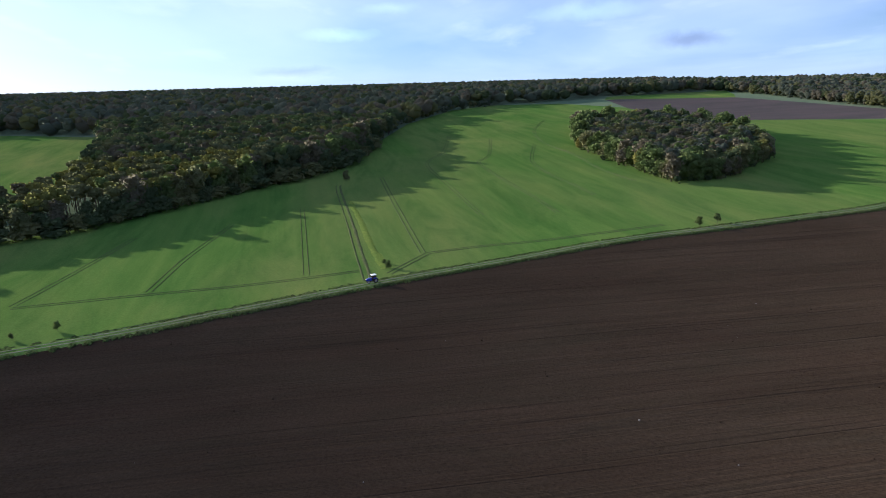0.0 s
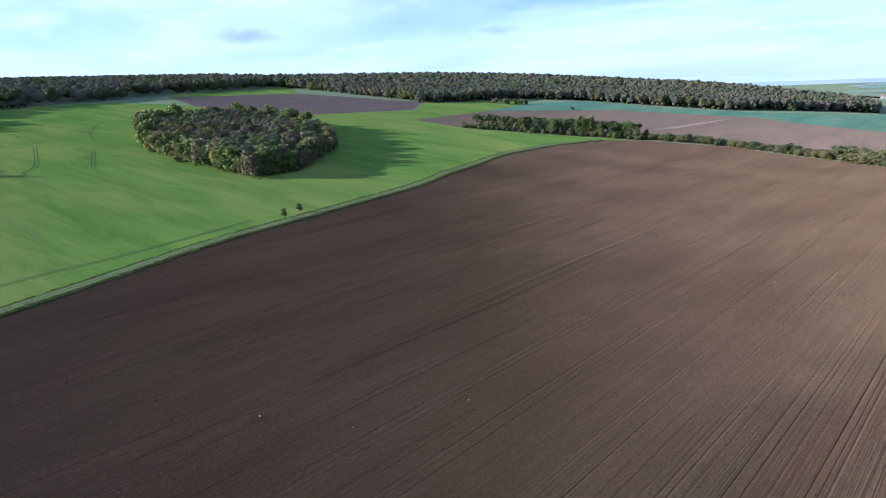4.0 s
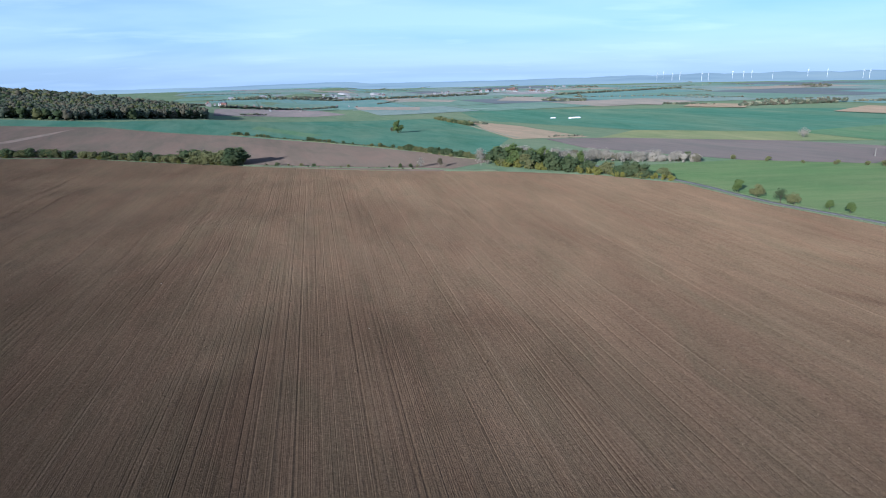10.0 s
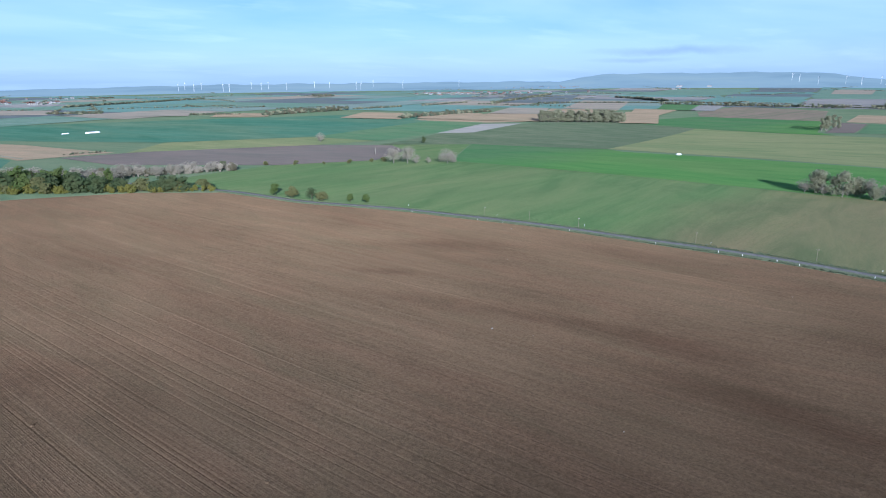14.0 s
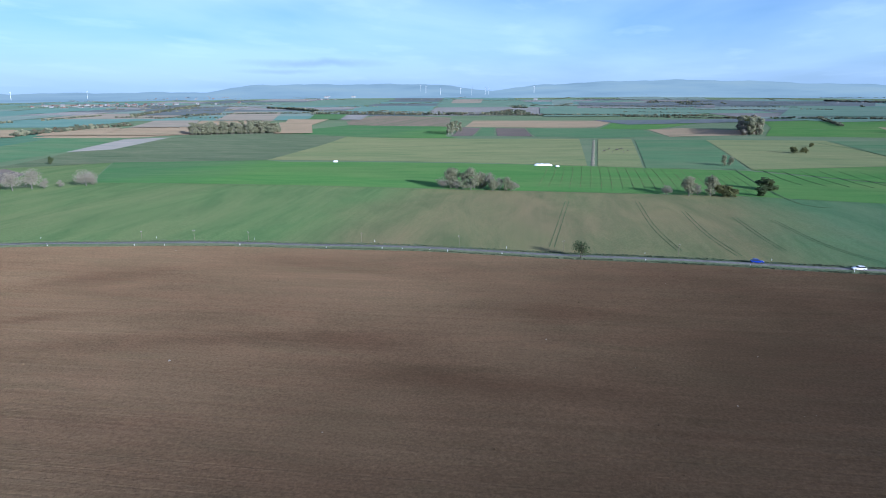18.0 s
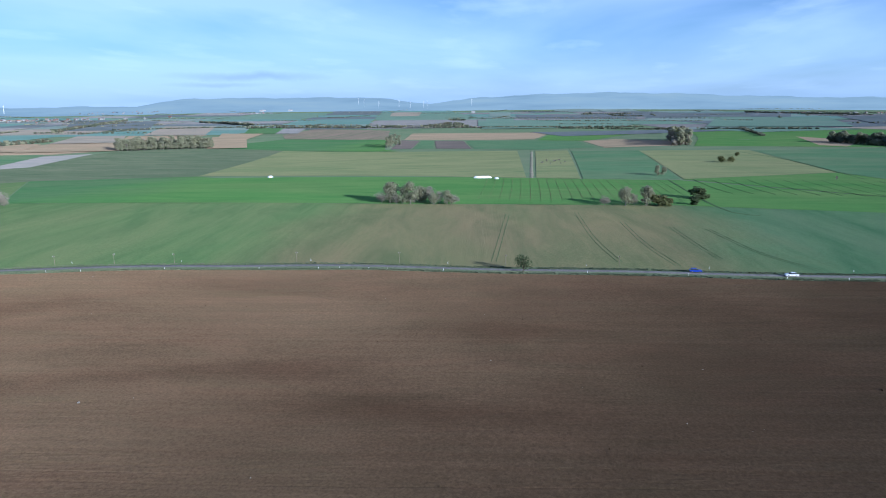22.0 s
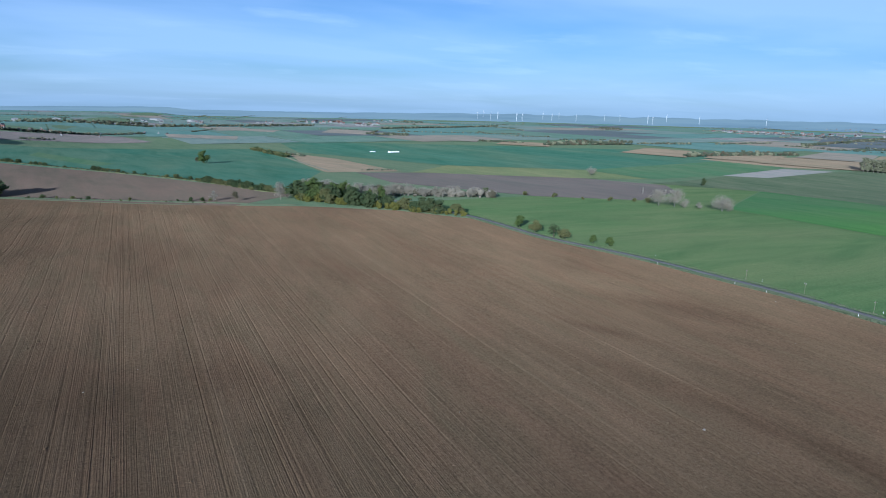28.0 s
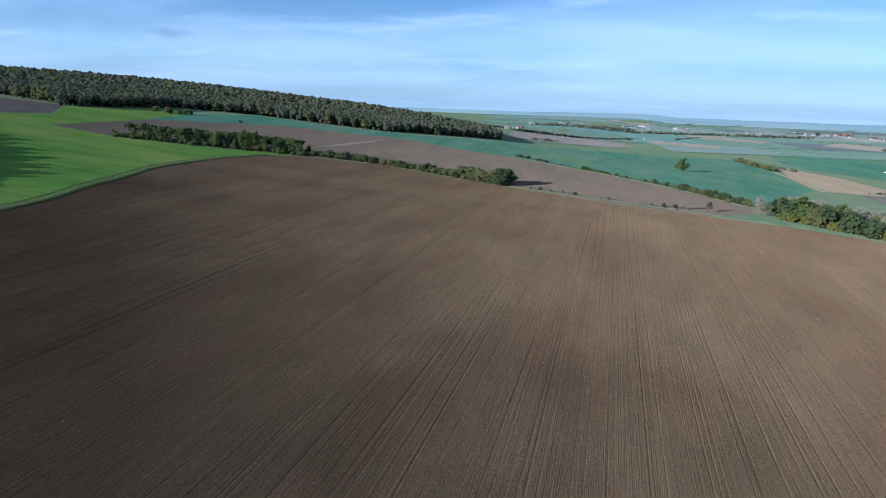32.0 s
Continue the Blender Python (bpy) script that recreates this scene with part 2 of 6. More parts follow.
def damp_patch(m, x, y, long, wide, turn, tone=(0.80, 0.77, 0.77)):
    """A damp, darker smear in the soil with a frayed outline: its middle, half lengths and bearing in the plan."""
    t = m.node_tree
    d = next(n for n in t.nodes if n.type == "BSDF_DIFFUSE")
    was = d.inputs[0].links[0].from_socket
    geo = t.nodes.new("ShaderNodeNewGeometry")
    fray = node(t, "ShaderNodeTexNoise", Scale=0.05, Detail=5, Roughness=0.6)
    t.links.new(geo.outputs["Position"], fray.inputs["Vector"])
    stir = t.nodes.new("ShaderNodeVectorMath")
    stir.operation = "MULTIPLY_ADD"
    stir.inputs[1].default_value = (2.2 * wide, 2.2 * wide, 0)
    t.links.new(fray.outputs["Color"], stir.inputs[0])
    t.links.new(geo.outputs["Position"], stir.inputs[2])
    local = node(t, "ShaderNodeMapping", Location=(x + 1.1 * wide, y + 1.1 * wide, 0), Rotation=(0, 0, radians(turn)), Scale=(1.3 * long, 1.3 * wide, 1e6))
    local.vector_type = "TEXTURE"
    t.links.new(stir.outputs[0], local.inputs[0])
    far = t.nodes.new("ShaderNodeVectorMath")
    far.operation = "LENGTH"
    t.links.new(local.outputs[0], far.inputs[0])
    k = ramp(t, far.outputs["Value"], (0.1, tone), (1.0, (1.0, 1.0, 1.0)))
    t.links.new(mixed(t, 1.0, was, k, "MULTIPLY"), d.inputs[0])


def leaf_material(name, a, b, c, through=0.25):
    m, t = material(name)
    geo = t.nodes.new("ShaderNodeNewGeometry")
    n = node(t, "ShaderNodeTexNoise", Scale=0.11, Detail=3, Roughness=0.6)
    t.links.new(geo.outputs["Position"], n.inputs["Vector"])
    colour = mixed(t, ramp(t, n.outputs[0], (0.38, 0.0), (0.62, 1.0)), a, b)
    colour = mixed(t, ramp(t, geo.outputs["Random Per Island"], (0.3, 0.0), (1.0, 0.5)), colour, c)
    d = node(t, "ShaderNodeBsdfDiffuse", Roughness=0.8)
    s = t.nodes.new("ShaderNodeBsdfTranslucent")
    t.links.new(colour, d.inputs[0])
    t.links.new(colour, s.inputs[0])
    x = node(t, "ShaderNodeMixShader", Fac=through)
    t.links.new(d.outputs[0], x.inputs[1])
    t.links.new(s.outputs[0], x.inputs[2])
    surface(t, x.outputs[0])
    return m


def plain_material(name, colour, rough=0.6, metal=0.0, spread=0.15, size=1.0, bump=0.1, specular=0.4):
    m, t = material(name)
    geo = t.nodes.new("ShaderNodeNewGeometry")
    n = node(t, "ShaderNodeTexNoise", Scale=size, Detail=6, Roughness=0.65)
    t.links.new(geo.outputs["Position"], n.inputs["Vector"])
    k = ramp(t, n.outputs[0], (0.3, 1 - spread), (0.7, 1 + spread))
    p = node(t, "ShaderNodeBsdfPrincipled", Roughness=rough, Metallic=metal)
    p.inputs["Specular IOR Level"].default_value = specular
    t.links.new(mixed(t, 1.0, colour, k, "MULTIPLY"), p.inputs["Base Color"])
    b = node(t, "ShaderNodeBump", Strength=bump, Distance=0.05)
    t.links.new(n.outputs[0], b.inputs["Height"])
    t.links.new(b.outputs[0], p.inputs["Normal"])
    surface(t, p.outputs[0])
    return m


SOIL = field_material("ploughed_soil", (0.118, 0.081, 0.047), (0.138, 0.097, 0.058), (0.086, 0.055, 0.033), 82, 2.2, 0.95, 0.005, 34, 0.34, 0.5, True, 0.10)
# soil dims away from the down-sun side: shading painted toward west and north
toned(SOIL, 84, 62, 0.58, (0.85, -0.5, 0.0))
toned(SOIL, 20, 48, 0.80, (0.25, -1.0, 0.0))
for _spot in ((166, -150, 30, 7, 38), (116, -108, 36, 7, 24), (72, -124, 34, 6, 8), (30, -113, 40, 6, 3), (8, -158, 26, 7, 3), (150, -118, 22, 4, 30)):
    damp_patch(SOIL, *_spot)
SOIL_FAR = field_material("brown_soil", (0.108, 0.084, 0.062), (0.128, 0.100, 0.075), (0.090, 0.070, 0.053), 75, 5.0, 0.6, 0.03, 80, 0.12, 0.5, True)
SOIL_DARK = field_material("dark_tilled_soil", (0.106, 0.086, 0.072), (0.126, 0.103, 0.086), (0.088, 0.071, 0.060), 75, 5.0, 0.6, 0.03, 90, 0.12, 0.4, True)
SOIL_MAUVE = field_material("mauve_tilled_soil", (0.088, 0.077, 0.068), (0.112, 0.097, 0.084), (0.070, 0.061, 0.056), 75, 5.0, 0.6, 0.03, 90, 0.14, 0.4, True)
WHEAT = field_material("winter_wheat", (0.072, 0.148, 0.028), (0.098, 0.180, 0.036), (0.182, 0.204, 0.058), 168, 6.0, 0.9, 0.012, 75, 0.22, 0.4, mottle=0.26)
MEADOW = field_material("meadow_grass", (0.124, 0.172, 0.094), (0.140, 0.186, 0.104), (0.152, 0.180, 0.108), 75, 9.0, 0.6, 0.05, 110, 0.18, 0.3)
TEAL = field_material("blue_green_crop", (0.064, 0.148, 0.096), (0.082, 0.168, 0.106), (0.130, 0.176, 0.104), 75, 7.0, 0.7, 0.03, 110, 0.14, 0.3, mottle=0.24)
BRIGHT = field_material("bright_green_crop", (0.080, 0.178, 0.050), (0.098, 0.198, 0.058), (0.134, 0.192, 0.070), 85, 5.0, 0.8, 0.03, 60, 0.20, 0.3)
toned(BRIGHT, -320, 50, (0.86, 0.84, 1.15), (-1.0, 0.0, 0.0))
GREEN = field_material("green_crop", (0.086, 0.164, 0.080), (0.104, 0.182, 0.090), (0.146, 0.178, 0.098), 85, 6.0, 0.8, 0.03, 45, 0.16, 0.3)
ROUGH = field_material("rough_grassland", (0.116, 0.142, 0.082), (0.142, 0.160, 0.094), (0.094, 0.130, 0.070), 95, 9.0, 0.8, 0.12, 60, 0.30, 0.4, mottle=0.24)
PALE = field_material("pale_grass", (0.192, 0.206, 0.096), (0.216, 0.222, 0.108), (0.146, 0.192, 0.084), 85, 6.0, 0.8, 0.04, 80, 0.22, 0.3, mottle=0.20)
ROADSIDE = field_material("roadside_crop", (0.102, 0.164, 0.062), (0.122, 0.180, 0.072), (0.158, 0.178, 0.082), 172, 4.0, 0.8, 0.03, 70, 0.26, 0.4, mottle=0.20)
toned(ROADSIDE, 118, 18, (1.32, 0.92, 1.12))
toned(ROADSIDE, -82, 26, (0.58, 1.02, 1.0))
STUBBLE = field_material("tan_stubble", (0.292, 0.222, 0.140), (0.330, 0.256, 0.166), (0.250, 0.200, 0.125), 75, 7.0, 0.7, 0.04, 70, 0.12, 0.3)
ASH = field_material("grey_fallow", (0.290, 0.270, 0.235), (0.320, 0.300, 0.255), (0.250, 0.238, 0.205), 85, 8.0, 0.6, 0.04, 70, 0.12, 0.3)
PINKISH = field_material("pinkish_tilled_strips", (0.230, 0.165, 0.130), (0.130, 0.150, 0.085), (0.215, 0.165, 0.125), 0, 14.0, 0.9, 0.02, 100, 0.12, 0.3)
# distance haze painted in: paler, bluer copies of the crop and soil colours
HAZED_GREEN = field_material("far_green_crop", (0.128, 0.200, 0.142), (0.146, 0.216, 0.156), (0.160, 0.212, 0.160), 85, 14.0, 0.6, 0.04, 120, 0.08, 0.2)
HAZED_TEAL = field_material("far_blue_green_crop", (0.120, 0.208, 0.172), (0.138, 0.224, 0.186), (0.155, 0.228, 0.186), 75, 14.0, 0.6, 0.04, 120, 0.08, 0.2)
HAZED_PLUM = field_material("far_vineyard", (0.120, 0.136, 0.136), (0.142, 0.154, 0.150), (0.108, 0.134, 0.126), 10, 12.0, 0.7, 0.03, 150, 0.08, 0.2)
HAZED_TAN = field_material("far_stubble", (0.262, 0.226, 0.172), (0.288, 0.248, 0.190), (0.238, 0.214, 0.164), 75, 12.0, 0.6, 0.04, 120, 0.08, 0.2)
HAZED_PALE = field_material("far_pale_grass", (0.176, 0.222, 0.184), (0.196, 0.238, 0.196), (0.160, 0.214, 0.180), 85, 12.0, 0.6, 0.05, 120, 0.08, 0.2)
HAZED_BROWN = field_material("far_tilled_soil", (0.134, 0.132, 0.126), (0.154, 0.148, 0.140), (0.122, 0.124, 0.120), 75, 10.0, 0.6, 0.04, 120, 0.08, 0.2, True)
VERGE = field_material("verge_grass", (0.078, 0.150, 0.034), (0.110, 0.176, 0.046), (0.142, 0.176, 0.062), 67, 1.5, 0.7, 0.10, 25, 0.35, 0.6)
RUT = field_material("pale_wheel_rut", (0.250, 0.230, 0.170), (0.205, 0.195, 0.130), (0.160, 0.170, 0.100), 67, 1.0, 0.7, 0.08, 15, 0.25, 0.5)
TRAM = field_material("tramline_soil", (0.104, 0.108, 0.048), (0.084, 0.104, 0.040), (0.076, 0.128, 0.036), 67, 1.0, 0.8, 0.05, 18, 0.25, 0.5)
WEEDY = field_material("yellow_green_weeds", (0.140, 0.200, 0.036), (0.180, 0.216, 0.050), (0.110, 0.180, 0.034), 67, 1.0, 0.8, 0.2, 12, 0.35, 0.6)
DITCH = field_material("damp_ditch", (0.078, 0.124, 0.056), (0.096, 0.138, 0.066), (0.064, 0.104, 0.050), 67, 2.0, 0.7, 0.20, 20, 0.30, 0.6)
ASPHALT = plain_material("worn_asphalt", (0.150, 0.142, 0.130), 0.9, spread=0.25, size=0.6, bump=0.2, specular=0.1)
LEAF_DARK = leaf_material("dark_leaves", (0.092, 0.128, 0.060), (0.122, 0.146, 0.068), (0.080, 0.110, 0.054), 0.6)
LEAF_BLUE = leaf_material("grey_green_leaves", (0.142, 0.168, 0.118), (0.164, 0.180, 0.118), (0.126, 0.148, 0.104), 0.6)
LEAF_PALE = leaf_material("pale_grey_green_leaves", (0.280, 0.290, 0.186), (0.306, 0.300, 0.196), (0.236, 0.248, 0.162), 0.5)
LEAF_DUN = leaf_material("dun_leaves", (0.194, 0.176, 0.120), (0.176, 0.164, 0.112), (0.160, 0.150, 0.104), 0.6)
PALE_SOIL = field_material("pale_crest_soil", (0.160, 0.126, 0.098), (0.180, 0.144, 0.112), (0.130, 0.098, 0.074), 75, 4.0, 0.6, 0.04, 30, 0.12, 0.3, True)
ROSE_SOIL = field_material("rosy_tilled_soil", (0.134, 0.114, 0.104), (0.150, 0.128, 0.114), (0.126, 0.116, 0.104), 85, 10.0, 0.6, 0.04, 80, 0.10, 0.3, True)
LEAF_GREEN = leaf_material("green_leaves", (0.122, 0.172, 0.056), (0.154, 0.192, 0.068), (0.104, 0.150, 0.050), 0.6)
LEAF_OLIVE = leaf_material("olive_leaves", (0.168, 0.180, 0.078), (0.200, 0.196, 0.086), (0.146, 0.160, 0.070), 0.6)
LEAF_GOLD = leaf_material("yellowing_leaves", (0.270, 0.250, 0.066), (0.216, 0.222, 0.064), (0.176, 0.188, 0.058), 0.6)
LEAF_RUST = leaf_material("russet_leaves", (0.186, 0.160, 0.096), (0.172, 0.156, 0.100), (0.152, 0.138, 0.086), 0.6)
TWIGS = leaf_material("bare_grey_twigs", (0.288, 0.264, 0.206), (0.310, 0.280, 0.220), (0.240, 0.220, 0.174), 0.4)
BARK = plain_material("bark", (0.085, 0.068, 0.052), 0.9, spread=0.3, size=3.0, bump=0.6, specular=0.1)
PALE_BARK = plain_material("pale_bark", (0.210, 0.190, 0.165), 0.9, spread=0.3, size=3.0, bump=0.6, specular=0.1)
LIMEWASH = plain_material("limewashed_wall", (0.28, 0.28, 0.27), 0.85, spread=0.12, size=0.5)
WHITE = plain_material("white_paint", (0.78, 0.78, 0.76), 0.5, spread=0.05)
TOWER_PAINT = plain_material("pale_grey_paint", (0.56, 0.58, 0.60), 0.5, spread=0.05)
FILM = plain_material("white_plastic_film", (0.82, 0.83, 0.84), 0.35, spread=0.08, size=0.4)
PLASTER = plain_material("pale_plaster", (0.22, 0.21, 0.195), 0.85, spread=0.12, size=0.5)
ROOF_RED = plain_material("red_roof_tiles", (0.24, 0.125, 0.09), 0.8, spread=0.25, size=0.8)
ROOF_GREY = plain_material("grey_roof", (0.22, 0.22, 0.23), 0.7, spread=0.2, size=0.8)
WOOD = plain_material("weathered_timber", (0.20, 0.165, 0.125), 0.9, spread=0.25, size=2.0, bump=0.4, specular=0.15)
BLUE = plain_material("blue_car_paint", (0.012, 0.035, 0.26), 0.25, spread=0.03, bump=0.0, specular=0.6)
SILVER = plain_material("white_car_paint", (0.70, 0.70, 0.70), 0.25, spread=0.03, bump=0.0, specular=0.6)
GLASS = plain_material("dark_car_glass", (0.012, 0.014, 0.016), 0.06, spread=0.02, bump=0.0, specular=0.8)
TYRE = plain_material("black_rubber", (0.022, 0.022, 0.022), 0.85, spread=0.1)
RIM = plain_material("wheel_metal", (0.45, 0.45, 0.46), 0.35, 0.9, spread=0.05)
LAMP = plain_material("lamp_glass", (0.70, 0.70, 0.66), 0.15, spread=0.02)
STONE = plain_material("pale_limestone", (0.20, 0.18, 0.15), 0.9, spread=0.2, size=3.0, bump=0.3)


# ---- relief ----
def smooth(a, b, v):
    k = np.clip((v - a) / (b - a), 0, 1)
    return k * k * (3 - 2 * k)


def terrain(x, y):
    """Height of the land: level at the middle, a wooded hill to the north, a plain to the south-east, far ridges."""
    x, y = np.asarray(x, float), np.asarray(y, float)
    rise = 4.5 * np.logaddexp(0, (y - 255) / 45)
    rise = 120 * np.tanh(rise / 120) * (1 - smooth(1000, 1900, x))
    drop = 15 * smooth(330, 900, 0.77 * x - 0.64 * y) * (1 - smooth(200, 420, y))
    far = np.hypot(x, y)
    bearing = np.degrees(np.arctan2(x, y)) % 360
    ridge = 12 + 18 * smooth(96, 116, bearing) + 50 * smooth(144, 149, bearing) * (1 - smooth(163, 169, bearing))
    ridge = ridge + (20 + 50 * np.exp(-(((bearing - 184) / 12) ** 2))) * smooth(168, 174, bearing)
    plain = 1 - smooth(500, 1500, y)
    # a shallow roll across the plough before its brow, and a faint swell over the whole field
    here = smooth(190, 250, x) * (1 - smooth(390, 430, x)) * smooth(-120, 20, y) * (1 - smooth(300, 420, y))
    roll = 0.6 * np.sin((x + 0.12 * y - 262) / 13.5 + 0.6 * np.sin(y / 60)) * here
    swell = 0.28 * np.sin(x / 21 + 0.5 * np.sin(y / 33)) * np.sin(y / 27 + 1.0 + x / 70) * (1 - smooth(280, 420, far)) * smooth(40, 110, far)
    return roll + swell + rise - drop + ridge * smooth(3500, 4850, far) * plain * smooth(30, 70, bearing) * (1 - smooth(230, 260, bearing))


def ground_z(x, y):
    return float(terrain(x, y))


# ---- building helpers ----
def fast_mesh(name, verts, tris, mats=(), index=None, smooth_faces=False):
    me = bpy.data.meshes.new(name)
    verts, tris = np.asarray(verts, np.float32), np.asarray(tris, np.int32)
    me.vertices.add(len(verts))
    me.vertices.foreach_set("co", verts.ravel())
    me.loops.add(tris.size)
    me.loops.foreach_set("vertex_index", tris.ravel())
    me.polygons.add(len(tris))
    me.polygons.foreach_set("loop_start", np.arange(0, tris.size, tris.shape[1], dtype=np.int32))
    for m in mats:
        me.materials.append(m)
    if index is not None:
        me.polygons.foreach_set("material_index", np.asarray(index, np.int32))
    me.polygons.foreach_set("use_smooth", np.broadcast_to(smooth_faces, len(tris)).astype(bool))
    me.update(calc_edges=True)
    me.validate()
    return me


def part(name, bm, mat, parent=None, label=""):
    """Links a bmesh, or a mesh, as one object under a thing or a part."""
    if isinstance(bm, bmesh.types.BMesh):
        me = bpy.data.meshes.new(name)
        bm.to_mesh(me)
        bm.free()
    else:
        me = bm
    if mat and not me.materials:
        me.materials.append(mat)
    ob = new(name, me)
    ob.parent = parent
    return tagged(ob, label) if label else ob


def box(bm, x0, x1, y0, y1, z0, z1, bevel=0.0):
    m = Matrix.LocRotScale(((x0 + x1) / 2, (y0 + y1) / 2, (z0 + z1) / 2), None, (x1 - x0, y1 - y0, z1 - z0))
    made = bmesh.ops.create_cube(bm, size=1, matrix=m)["verts"]
    if bevel:
        edges = list({e for v in made for e in v.link_edges})
        bmesh.ops.bevel(bm, geom=edges, offset=bevel, segments=2, affect="EDGES", profile=0.5)


def tube(bm, a, b, ra, rb, sides=7):
    a, b = Vector(a), Vector(b)
    q = (b - a).to_track_quat("Z", "Y").to_matrix().to_4x4()
    m = Matrix.Translation((a + b) / 2) @ q
    bmesh.ops.create_cone(bm, cap_ends=True, segments=sides, radius1=ra, radius2=rb, depth=(b - a).length, matrix=m)


def empty(name, x, y, z, turn=0.0):
    ob = new(name)
    ob.matrix_world = pose(x, y, z, 0, 0, turn)
    ob.empty_display_size = 0.5
    return ob


def drape(name, outline, mat, spacing=20.0, lift=0.3, label="", category="field", group=""):
    """A field: its outline laid over the relief, cut into squares so that it follows the land."""
    bm = bmesh.new()
    bm.faces.new([bm.verts.new((x, y, 0)) for x, y in outline])
    bmesh.ops.triangulate(bm, faces=bm.faces[:])
    lo, hi = np.min(outline, 0), np.max(outline, 0)
    for k, axis in ((0, (1, 0, 0)), (1, (0, 1, 0))):
        for at in np.arange(math.ceil(lo[k] / spacing) * spacing, hi[k], spacing):
            where = (at, 0, 0) if k == 0 else (0, at, 0)
            bmesh.ops.bisect_plane(bm, geom=bm.verts[:] + bm.edges[:] + bm.faces[:], plane_co=where, plane_no=axis)
    for v in bm.verts:
        v.co.z = ground_z(v.co.x, v.co.y) + (lift if lift > 0.7 else 0.5 * lift)
    for f in bm.faces:
        if f.normal.z < 0:
            f.normal_flip()
        f.smooth = True
    ob = part(name, bm, mat)
    return tagged(ob, label, category, group, "structure")


def inside(points, outline):
    x, y = points[:, 0], points[:, 1]
    hit = np.zeros(len(points), bool)
    for (ax, ay), (bx, by) in zip(outline, outline[1:] + outline[:1]):
        cross = (ay > y) != (by > y)
        with np.errstate(divide="ignore", invalid="ignore"):
            hit ^= cross & (x < (bx - ax) * (y - ay) / (by - ay) + ax)
    return hit


def spline(points, step):
    """A smooth line through plan points, at about even steps."""
    p = [np.array(points[0])] + [np.array(q, float) for q in points] + [np.array(points[-1])]
    out = []
    for a, b, c, d in zip(p, p[1:], p[2:], p[3:]):
        n = max(1, int(np.linalg.norm(c - b) / step))
        for k in range(n):
            s = k / n
            out.append(0.5 * (2 * b + (c - a) * s + (2 * a - 5 * b + 4 * c - d) * s * s + (3 * b - a - 3 * c + d) * s**3))
    return np.array(out + [p[-1]])


def ribbon_mesh(name, line, width, lift, ragged=0.0, crown=0.0, seed=1):
    rng = np.random.default_rng(seed)
    way = np.gradient(line, axis=0)
    side = np.stack([way[:, 1], -way[:, 0]], 1) / np.linalg.norm(way, axis=1)[:, None]
    cols = []
    for s in (-1, -0.5, 0, 0.5, 1):
        q = line + side * (s * width / 2 + (rng.normal(0, ragged, len(line)) if abs(s) == 1 else 0))[:, None] if ragged and abs(s) == 1 else line + side * s * width / 2
        cols.append(np.c_[q, terrain(q[:, 0], q[:, 1]) + lift + crown * (1 - s * s) - (0.0 if abs(s) < 1 else lift * 0.9)])
    n, v = len(line), np.stack(cols, 1).reshape(-1, 3)
    quads = [(5 * i + j, 5 * i + j + 1, 5 * i + j + 6, 5 * i + j + 5) for i in range(n - 1) for j in range(4)]
    return fast_mesh(name, v, quads, smooth_faces=True)


def ribbon(name, points, width, mat, lift=0.35, step=4.0, shift=0.0, ragged=0.0, label="", category="", kind="structure", crown=0.0):
    line = spline(points, step)
    if shift:
        way = np.gradient(line, axis=0)
        line = line + np.stack([way[:, 1], -way[:, 0]], 1) / np.linalg.norm(way, axis=1)[:, None] * shift
    return tagged(part(name, ribbon_mesh(name, line, width, lift, ragged, crown), mat), label, category, "", kind)


# ---- the land: one sheet to the horizon ----
NORTH_EDGE = [(-520, -40), (-330, 55), (-107, 158), (-59, 184), (-17, 208), (81, 254), (155, 277), (222, 299), (300, 332), (374, 352), (457, 350)]
SOUTH_EDGE = [(335, -146), (277, -159), (216, -183), (161, -198), (118, -207), (72, -214), (7, -217), (-54, -221), (-125, -226), (-260, -234), (-420, -243), (-620, -254)]
PLOUGH = NORTH_EDGE + [(487, 330), (512, 263), (485, 183), (462, 128), (424, 40), (408, -20), (397, -56), (371, -112)] + SOUTH_EDGE


def build_ground():
    rings = np.concatenate([[0.1], np.arange(15, 700, 15), np.geomspace(700, 4950, 90)])
    turns = np.radians(np.arange(0, 360, 1.0))
    r, a = np.meshgrid(rings, turns, indexing="ij")
    x, y = r * np.sin(a), r * np.cos(a)
    v = np.stack([x, y, terrain(x, y)], -1).reshape(-1, 3)
    v[inside(v[:, :2] * 1.05, PLOUGH), 2] -= 0.6
    n, k = len(turns), len(rings)
    i, j = np.meshgrid(np.arange(k - 1), np.arange(n), indexing="ij")
    quads = np.stack([i * n + j, i * n + (j + 1) % n, (i + 1) * n + (j + 1) % n, (i + 1) * n + j], -1).reshape(-1, 4)[:, ::-1]
    tagged(part("ground", fast_mesh("ground", v, quads, [MEADOW], smooth_faces=True), None), "gently rolling grassy farmland under a low sun", "ground", "", "structure")


build_ground()

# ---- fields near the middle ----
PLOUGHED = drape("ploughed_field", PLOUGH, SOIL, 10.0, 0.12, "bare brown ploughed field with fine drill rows")


